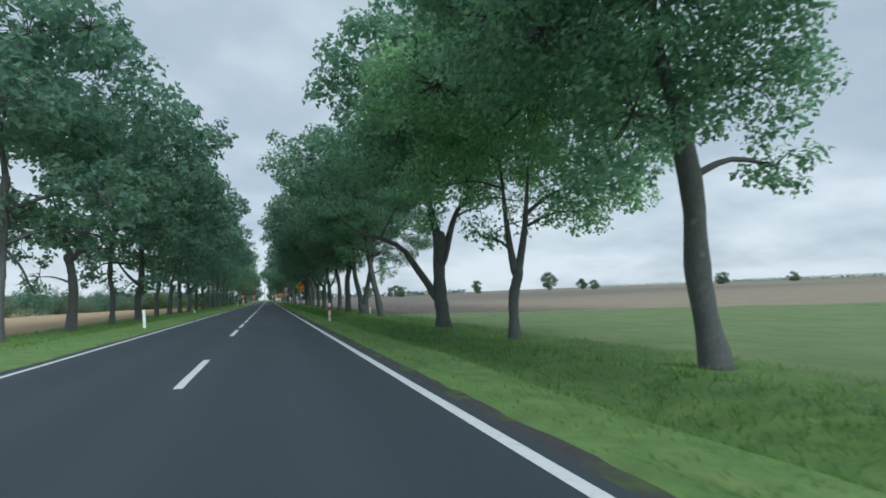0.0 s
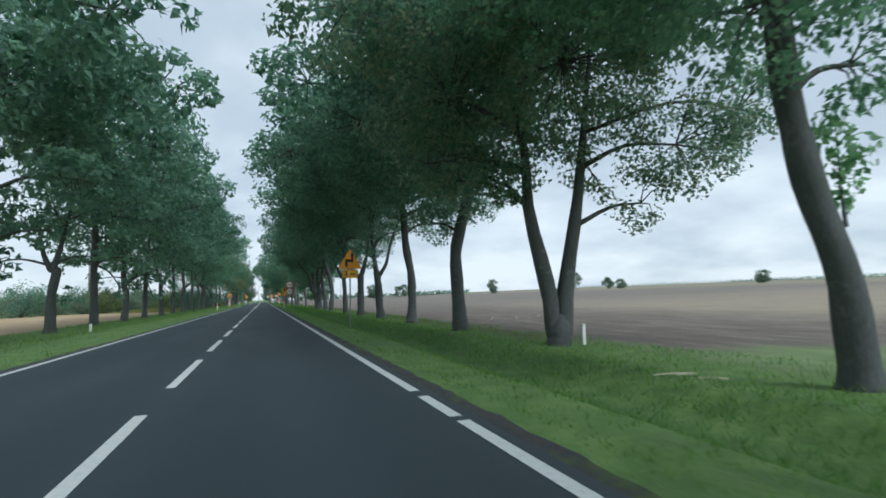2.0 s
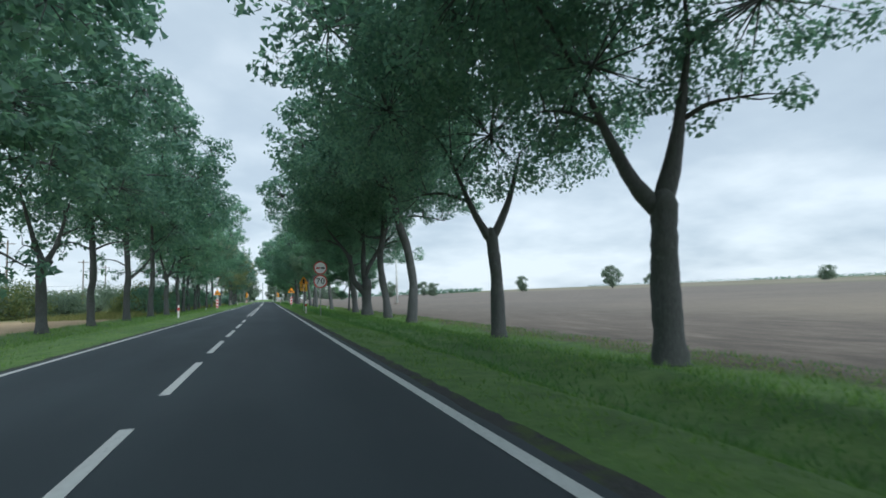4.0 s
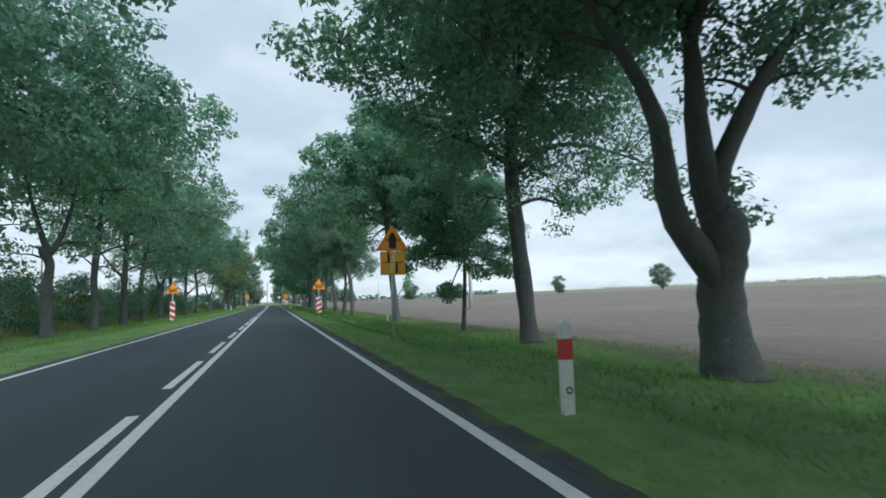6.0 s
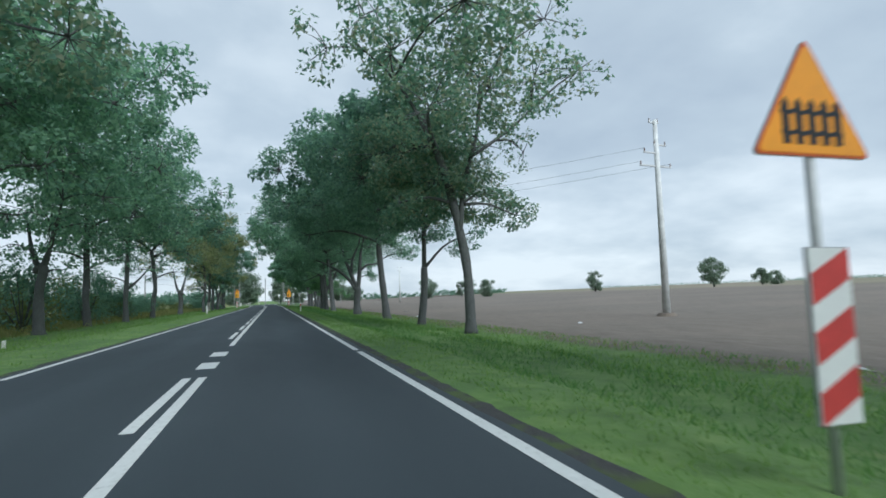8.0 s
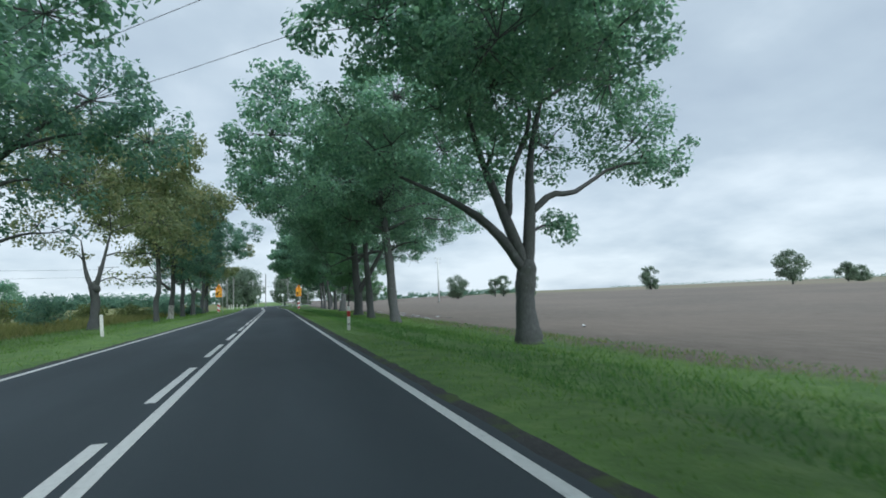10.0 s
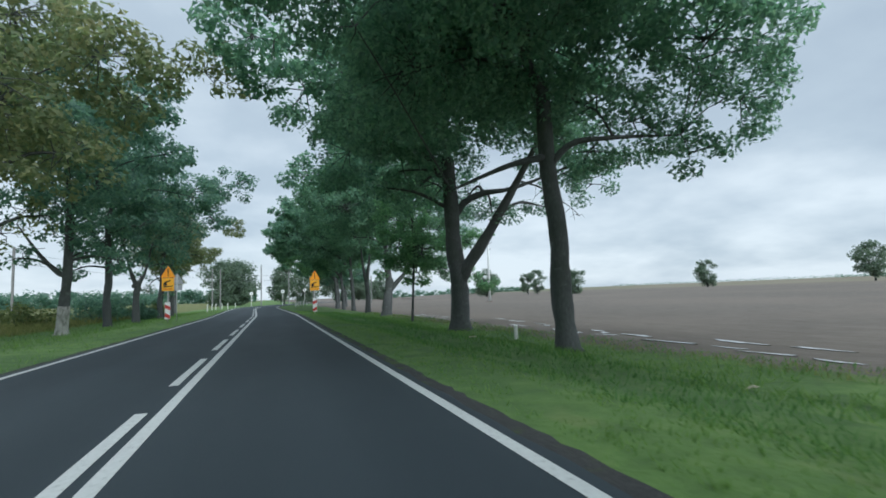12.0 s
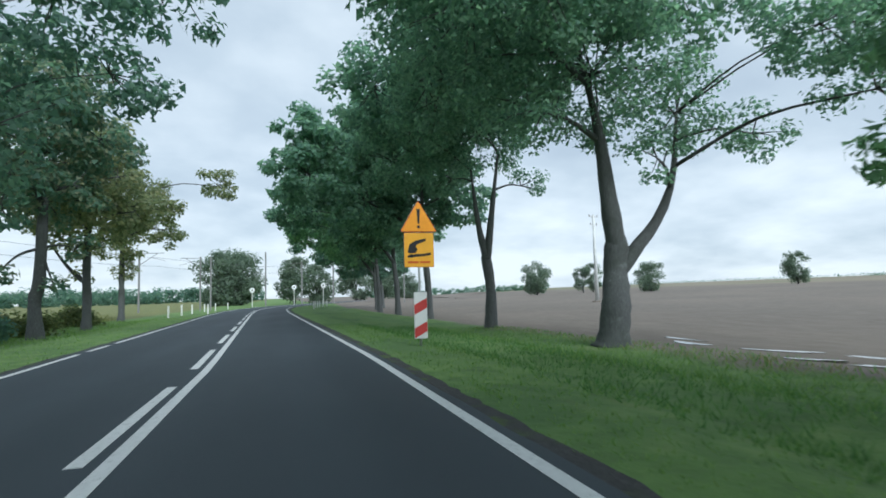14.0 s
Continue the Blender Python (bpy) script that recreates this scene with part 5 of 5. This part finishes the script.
def accident_sign(x, y, lean, high):
    """Triangle with an exclamation mark, a square plate and a striped board with two bars."""
    z = ground_z(x, y)
    ob = tagged(empty("railway_sign", x, y, z, -2), "yellow exclamation warning sign with accident plate and striped board", "road sign", "road signs")
    up = -z + high
    post_tube(ob, 0.0, 0, 3.4 + up)
    t = panel(ob, "triangle_panel", triangle(2.84 + up, 0.98, 0.83), SIGN_YELLOW, "yellow triangle with a black exclamation mark", SIGN_ORANGE, 0.03)
    a = 2.92 + up
    mark(t, [[(-0.022, a + 0.13), (0.022, a + 0.13), (0.045, a + 0.52), (-0.045, a + 0.52)], disc(0.04, 16, 0, a + 0.05)], SIGN_BLACK)
    p = panel(ob, "plate", rounded(rect(-0.39, 1.93 + up, 0.39, 2.82 + up), 0.03), PLATE_YELLOW, "square yellow plate with black vehicle shapes", SIGN_ORANGE, 0.012)
    b = 1.93 + up
    mark(p, [[(-0.24, b + 0.60), (-0.10, b + 0.68), (0.18, b + 0.74), (0.18, b + 0.68), (-0.02, b + 0.60), (-0.14, b + 0.50), (-0.24, b + 0.36), (-0.30, b + 0.40)],
             [(-0.30, b + 0.30), (-0.08, b + 0.34), (0.12, b + 0.34), (0.30, b + 0.38), (0.31, b + 0.31), (0.10, b + 0.28), (-0.30, b + 0.25)], disc(0.05, 14, -0.2, b + 0.29)], SIGN_BLACK)
    mark(p, [rounded([(-0.29, b + 0.36), (-0.10, b + 0.36), (-0.04, b + 0.46), (-0.10, b + 0.56), (-0.22, b + 0.52)], 0.02)], SIGN_BLACK, -0.0135)
    mark(p, [rect(-0.30, b + 0.10, -0.02, b + 0.155), rect(0.02, b + 0.10, 0.28, b + 0.155)], SIGN_ORANGE, name="bar")
    striped_board(ob, 0.0, 0.12 + up - high, 1.30 + up - high, 2, lean)


bend_sign()
limit_sign()
narrow_sign()
crossing_sign(3.35, 166.7, 1, 0.36)
crossing_sign(-7.0, 169.9, -1, 0.14)
accident_sign(3.52, 287.5, 1, 0.0)
accident_sign(-6.77, 281.0, -1, 0.12)


def sign_from_behind():
    z = ground_z(-6.5, 282.1)
    ob = tagged(empty("warning_sign", -6.45, 282.6, z, 180), "grey back of a triangular sign facing oncoming traffic", "road sign", "road signs")
    post_tube(ob, 0, 0, 3.2 - z)
    panel(ob, "triangle_panel", triangle(2.55 - z, 0.95, 0.82), SIGN_YELLOW, "triangle seen from its grey back", SIGN_ORANGE, 0.035)
    panel(ob, "plate", rounded(rect(-0.35, 2.12 - z, 0.35, 2.5 - z), 0.03), PLATE_YELLOW, "plate seen from its grey back")


sign_from_behind()


# ---- guide posts ----
def guide_post(x, y, turn=0.0, red=True, tall=1.0, lean=0.0, plainer=False):
    """White hollow roadside post with a red band, a slanted top and a reflector."""
    z = ground_z(x, y)
    ob = tagged(empty("guide_post", x, y, z - 0.02, turn), "white plastic guide post with a red band in the grass" if not plainer else "short weathered white marker post in the grass", "guide post", "guide posts" if not plainer else "marker posts")
    ob.matrix_basis = ob.matrix_basis @ pose(0, 0, 0, 0, lean, 0)
    w, d = (0.065, 0.045) if not plainer else (0.06, 0.05)
    bm = bmesh.new()
    slab(bm, [(-w, 0), (w, 0), (w, tall), (-w, tall - 0.01)] if plainer else [(-w, 0), (w, 0), (w, tall), (-w * 0.4, tall + 0.03), (-w, tall - 0.02)], -d, d)
    bmesh.ops.bevel(bm, geom=list(bm.edges), offset=0.008, segments=1, affect="EDGES")
    part("post", bm, POST_WHITE, ob)
    if red:
        bm = bmesh.new()
        box(bm, -w - 0.003, -d - 0.003, tall * 0.60, w + 0.003, d + 0.003, tall * 0.82)
        part("red_band", bm, POST_RED, ob, "red reflective band")
        bm = bmesh.new()
        slab(bm, disc(0.040, 14, 0.0, tall * 0.28), -d - 0.006, -d + 0.002)
        ring = part("badge", bm, SIGN_BLACK, ob, "small dark ring mark")
        bm = bmesh.new()
        slab(bm, disc(0.022, 14, 0.0, tall * 0.28), -d - 0.009, -d - 0.004)
        part("badge_middle", bm, POST_WHITE, ring)


guide_post(3.15, 31.5)
guide_post(3.1, 130.9)
guide_post(3.1, 228.5)
guide_post(-6.1, 33.0, red=False, tall=0.95, lean=-3)
guide_post(-6.6, 131.0, red=True)
guide_post(-7.4, 234.0, red=False, tall=1.0, lean=-4)
guide_post(-6.5, 330.0, red=False)
guide_post(10.2, 58.3, red=False, tall=0.7, plainer=True)
guide_post(9.0, 259.3, red=False, tall=0.55, plainer=True)
guide_post(8.6, 167.2, red=False, tall=0.5, plainer=True)
guide_post(-9.0, 77.0, red=False, tall=0.5, plainer=True)
guide_post(-10.6, 191.0, red=False, tall=0.35, plainer=True)


def bollard(x, y):
    z = ground_z(x, y)
    ob = tagged(empty("bollard", x, y, z - 0.02), "white painted post beside the road before the level crossing", "bollard", "crossing posts")
    bm = bmesh.new()
    box(bm, -0.07, -0.07, 0, 0.07, 0.07, 1.0, 0.02)
    part("post", bm, POST_WHITE, ob)


for k in range(6):
    bollard(-7.6 + bend(323 + 6.5 * k), 323 + 6.5 * k)
for k in range(6):
    bollard(4.8 + bend(346 + 4 * k), 346 + 4 * k)


# ---- power poles and railway masts ----
def wire_part(parent, a, b, sag, r=0.009, name="wire"):
    a, b = Vector(a), Vector(b)
    pts = [a.lerp(b, t / 12) - Vector((0, 0, sag * 4 * (t / 12) * (1 - t / 12))) for t in range(13)]
    v, f = tube(pts, [r] * 13, 5)
    return link_part(name, mesh_of(name, v, f, WIRE), parent)


def power_pole(x, y, tall, arms, turn, wires=()):
    """Spun-concrete pole with steel crossarms and insulators."""
    z = ground_z(x, y)
    ob = tagged(empty("power_pole", x, y, z - 0.05, turn), "grey concrete power pole with crossarms standing in the ploughed field", "power pole", "power poles")
    bm = bmesh.new()
    rod(bm, (0, 0, 0), (0, 0, tall), 0.27, 0.15, 14)
    part("shaft", bm, CONCRETE, ob, smooth=True)
    bm = bmesh.new()
    rod(bm, (0, 0, 0), (0, 0, 0.28), 0.75, 0.55, 14)
    part("footing", bm, GROUND, ob, "low mound of soil round the foot")
    for h, lo, hi in arms:
        bm = bmesh.new()
        box(bm, lo, -0.05, h - 0.05, hi, 0.05, h + 0.05, 0.01)
        arm = part("crossarm", bm, STEEL, ob)
        for q in (lo + 0.08, hi - 0.08):
            bm = bmesh.new()
            rod(bm, (q, 0, h + 0.05), (q, 0, h + 0.30), 0.055, 0.03, 10)
            part("insulator", bm, INSULATOR, arm)
    for a, b, sag in wires:
        wire_part(ob, a, b, sag)
    return ob


power_pole(25.9, 195.0, 13.9, ((10.55, -1.6, 1.3), (11.5, -1.2, 0.25), (12.1, -0.25, 0.9), (13.7, -0.6, 0.3)), 6,
           (((-1.5, 0, 10.8), (-46, 52, 9.6), 0.8), ((1.2, 0, 10.8), (-44, 54, 9.6), 0.8), ((-1.1, 0, 11.8), (-46, 52, 11.0), 0.8)))
power_pole(39.7, 335.7, 11.6, ((11.3, -0.9, 0.9), (10.2, -0.7, 0.7)), 20)


def wooden_pole(x, y, tall):
    z = ground_z(x, y)
    ob = tagged(empty("wooden_pole", x, y, z - 0.1, 10), "dark wooden utility pole beyond the stubble field", "utility pole", "utility poles")
    bm = bmesh.new()
    rod(bm, (0, 0, 0), (0, 0, tall), 0.16, 0.10, 10)
    part("shaft", bm, WOOD_POLE, ob)
    bm = bmesh.new()
    box(bm, -0.9, -0.05, tall - 0.6, 0.9, 0.05, tall - 0.48)
    part("crossarm", bm, WOOD_POLE, ob)


for x, y, tall in ((-36, 178, 11.5), (-37, 232, 11.0), (-34, 205, 10.5)):
    wooden_pole(x, y, tall)


def railway_mast(x, y, tall, reach, turn=0.0):
    """Overhead-line mast with a bracket arm."""
    z = ground_z(x, y)
    ob = tagged(empty("railway_mast", x, y, z - 0.05, turn), "grey railway overhead line mast with a bracket arm", "railway mast", "railway masts")
    bm = bmesh.new()
    box(bm, -0.13, -0.12, 0, 0.13, 0.12, tall, 0.02)
    part("shaft", bm, MAST_GREY, ob)
    if reach:
        bm = bmesh.new()
        rod(bm, (0, 0, tall - 0.3), (reach, 0, tall - 0.2), 0.05)
        part("arm", bm, MAST_GREY, ob)
        bm = bmesh.new()
        rod(bm, (0, 0, tall - 2.2), (reach * 0.72, 0, tall - 0.25), 0.045)
        part("brace", bm, MAST_GREY, ob)
        bm = bmesh.new()
        rod(bm, (reach * 0.5, 0, tall - 0.95), (reach * 1.05, 0, tall - 1.5), 0.03)
        part("registration_arm", bm, MAST_GREY, ob)
    return ob


MASTS = ((-32.0, 323.5, 9.6, 3.4), (-21.4, 370.0, 9.8, 3.6), (-13.2, 376.0, 9.4, -3.2), (-11.3, 374.0, 9.2, 0), (4.2, 384.0, 8.4, -3.0), (10.5, 386.0, 8.2, 0), (28.0, 398.0, 8.0, -3.0))
for x, y, tall, reach in MASTS:
    railway_mast(x, y, tall, reach)
lines = tagged(empty("overhead_line", 0, 0, 0), "thin dark overhead wires above the railway", "overhead wire")
for (xa, ya, za), (xb, yb, zb) in (((-90, 290, 8.0), (-32, 323.5, 8.4)), ((-32, 323.5, 8.4), (-19, 371, 8.4)), ((-19, 371, 8.4), (4, 384, 7.4)), ((-90, 290, 6.6), (-32, 323.5, 7.0)), ((-32, 323.5, 7.0), (-19, 371, 7.0)), ((-19, 371, 7.0), (4, 384, 6.2))):
    wire_part(lines, (xa, ya, za), (xb, yb, zb), 0.5, 0.02)
tall_mast = railway_mast(-2.4, 376.0, 9.8, 0)
for x, y, tall in ((-4.5, 372, 3.0), (7.5, 373, 3.4), (2.5, 375, 3.2)):
    ob = tagged(empty("crossing_signal", x, y, ground_z(x, y)), "level crossing signal post with a round white board", "signal", "crossing signals")
    bm = bmesh.new()
    rod(bm, (0, 0, 0), (0, 0, tall), 0.06)
    part("post", bm, POST_WHITE, ob)
    bm = bmesh.new()
    slab(bm, disc(0.42, 20, 0, tall), -0.05, 0.0)
    part("board", bm, SIGN_WHITE, ob)
    bm = bmesh.new()
    slab(bm, disc(0.14, 14, 0, tall), -0.11, -0.05)
    part("lamp", bm, SIGN_BLACK, ob)


# low dark woods along the far horizon on both sides
def far_wood(name, x0, y0, x1, y1, tall, count, seed, leaves=160):
    rng = random.Random(seed)
    nrng = np.random.default_rng(seed)
    centres, radii = [], []
    for k in range(count):
        t = (k + rng.random()) / count
        x, y = x0 + (x1 - x0) * t, y0 + (y1 - y0) * t
        g = ground_z(x, y)
        hgt = tall * rng.uniform(0.55, 1.1)
        for j in range(3):
            centres.append((x + rng.uniform(-4, 4), y + rng.uniform(-6, 6), g + hgt * (0.2 + 0.3 * j)))
            radii.append(hgt * rng.uniform(0.28, 0.42))
    quads = leaf_cloud(nrng, np.array(centres), np.array(radii), count * leaves, tall * 0.16, lean=True)
    ob = new(name, quad_mesh(name, quads, LEAF[1]))
    return tagged(ob, "distant dark green belt of woodland on the horizon", "woodland", kind="stuff")


far_wood("far_woods", -420, 760, -20, 900, 15, 150, 901)
far_wood("far_woods", 60, 700, 330, 900, 7, 110, 902)
far_wood("far_woods", -430, 330, -90, 760, 11, 150, 903)
far_wood("far_woods", 700, 250, 900, 900, 5, 190, 904, 90)
far_wood("far_hedge", 1350, -500, 1380, 2200, 8, 420, 905, 60)


# ---- standing water in the ploughed field ----
def puddle(x, y, length, wide, turn, seed):
    rng = random.Random(seed)
    n = 26
    verts = []
    for k in range(n):
        a = 2 * math.pi * k / n
        r = 1 + 0.28 * math.sin(3 * a + seed) + 0.16 * math.sin(7 * a + 2 * seed) + rng.uniform(-0.08, 0.08)
        px, py = math.cos(a) * length / 2 * r, math.sin(a) * wide / 2 * r
        c, s = math.cos(radians(turn)), math.sin(radians(turn))
        verts.append((x + px * c - py * s, y + px * s + py * c))
    top = max(ground_z(vx, vy) for vx, vy in verts) + 0.012
    vs = [(vx, vy, top) for vx, vy in verts] + [(vx, vy, top - 0.05) for vx, vy in verts]
    faces = [tuple(range(n))] + [(k, k + n, (k + 1) % n + n, (k + 1) % n) for k in range(n)]
    ob = new("puddle", mesh_of("puddle", vs, faces, WATER))
    return tagged(ob, "long shallow rain puddle lying in a furrow", "puddle", "puddles")


PUDDLES = ((14.2, 261.4, 2.4, 0.34, 80), (14.0, 258.6, 1.9, 0.30, 86), (13.0, 255.5, 2.2, 0.22, 95), (13.2, 253.2, 1.3, 0.16, 92), (14.9, 254.6, 2.2, 0.34, 84), (15.1, 251.9, 1.6, 0.26, 88), (12.8, 250.6, 3.6, 0.25, 92),
           (13.7, 284.8, 4.2, 0.42, 110), (12.3, 283.4, 2.6, 0.32, 115), (12.9, 280.4, 0.9, 0.22, 100), (13.8, 278.4, 3.9, 0.46, 92), (16.3, 277.5, 2.4, 0.34, 90), (12.5, 274.8, 2.0, 0.34, 84), (15.5, 273.0, 2.9, 0.36, 92), (13.2, 262.6, 3.2, 0.30, 91), (13.5, 259.9, 1.2, 0.22, 110),
           (13.0, 289.0, 1.6, 0.45, 85), (13.9, 290.4, 2.0, 0.25, 86), (13.4, 268.4, 2.2, 0.24, 90), (14.8, 268.0, 3.0, 0.3, 84), (12.5, 173.3, 1.8, 0.22, 70),
           (17.8, 193.0, 1.6, 0.25, 60), (15.6, 78.4, 1.2, 0.10, 66), (18.2, 79.6, 1.8, 0.12, 70), (20.6, 80.6, 1.2, 0.10, 64), (17.0, 81.4, 0.9, 0.08, 70), (12.6, 212.0, 2.0, 0.25, 70), (16.5, 232.0, 1.6, 0.2, 60))
for k, (x, y, ln, wd, tn) in enumerate(PUDDLES):
    if ln < 2.3:
        puddle(x, y, ln, wd, tn, 31 + k)
        continue
    ux, uy = math.cos(radians(tn)), math.sin(radians(tn))
    for side in (-1, 1):
        puddle(x + side * 0.27 * ln * ux + 0.12 * side, y + side * 0.27 * ln * uy, ln * (0.40 + 0.06 * side), wd * 0.8, tn + 5 * side, 31 + k + 40 * side)


# ---- grass on the verges and in the ditch ----
def grass(name, x0, x1, y0, y1, count, tall, material, seed, label):
    nrng = np.random.default_rng(seed)
    xs = nrng.uniform(x0, x1, count)
    ys = nrng.uniform(y0, y1, count)
    keep = np.array([noise.noise(Vector((a * 0.8, b * 0.5, seed))) > -0.35 for a, b in zip(xs, ys)])
    xs, ys = xs[keep], ys[keep]
    off = np.array([bend(b) for b in ys])
    xs = xs + off
    zs = np.array([ground_z(a, b) for a, b in zip(xs, ys)])
    n = len(xs)
    p = np.stack([xs, ys, zs - 0.02], axis=1)
    ang = nrng.uniform(0, 6.283, n)
    side = np.stack([np.cos(ang), np.sin(ang), np.zeros(n)], axis=1)
    h = tall * nrng.uniform(0.4, 1.3, n)[:, None]
    tip = p + np.concatenate([nrng.normal(size=(n, 2)) * 0.6, np.ones((n, 1))], axis=1) * h
    w = 0.008 + 0.035 * h
    blades = np.stack([p - side * w, p + side * w, tip], axis=1)
    ob = new(name, quad_mesh(name, blades, material))
    return tagged(ob, label, "grass", kind="stuff")


grass("grass", 2.32, 2.75, 0, 300, 15000, 0.05, GRASS_BLADE, 17, "sparse short grass creeping over the shoulder")
grass("grass", 2.55, 5.0, 0, 300, 80000, 0.075, GRASS_BLADE, 11, "short mown green grass on the road verge")
grass("tall_grass", 6.2, 10.6, 0, 300, 60000, 0.17, GRASS_BLADE, 12, "taller uneven green grass in the ditch below the trees")
# Longer ditch grass; its darker colour paints in the shade below the trees.
grass("ditch_grass", 3.9, 7.6, 0, 300, 70000, 0.15, DARK_BLADE, 18, "ditch grass in a dark green that includes the shade")
grass("field_edge_tufts", 10.2, 12.4, 40, 300, 14000, 0.15, DARK_BLADE, 19, "uneven green tufts straying into the ploughed soil")
grass("grass", -9.0, -5.0, 20, 320, 26000, 0.10, GRASS_BLADE, 13, "short green grass on the far road verge")
grass("tall_grass", -14.8, -8.6, 25, 330, 34000, 0.22, GRASS_BLADE, 14, "taller uneven green grass under the far trees")
grass("dry_grass", -24, -14.2, 150, 335, 40000, 0.62, DRY_BLADE, 15, "tall yellowing meadow grass behind the trees")
grass("dry_grass", 9.8, 11.4, 60, 300, 9000, 0.15, DRY_BLADE, 16, "pale dry grass along the field edge")


# pale straw stalks lying in the cut grass by the field entrance
def straw(x, y, length, turn, seed):
    rng = random.Random(seed)
    z = ground_z(x, y) + 0.10
    ob = tagged(empty("straw_bundle", x, y, z - 0.06, turn), "pale dry stalks lying in the grass", "straw", "dry stalks")
    for k in range(4):
        dy, dz = rng.uniform(-0.06, 0.06), rng.uniform(0.0, 0.06)
        v, f = tube([(-length / 2, dy, dz), (0, dy * 0.4, dz + 0.02), (length / 2, -dy, dz)], [0.007, 0.008, 0.005], 5)
        link_part("stalk", mesh_of("stalk", v, f, STRAW), ob)


for k, (x, y, ln, tn) in enumerate(((7.3, 50.9, 0.7, -20), (7.9, 50.6, 0.6, -26), (7.9, 51.2, 0.5, 12), (7.2, 246.9, 0.35, 30), (6.5, 257.4, 0.3, -10))):
    straw(x, y, ln, tn, 51 + k)
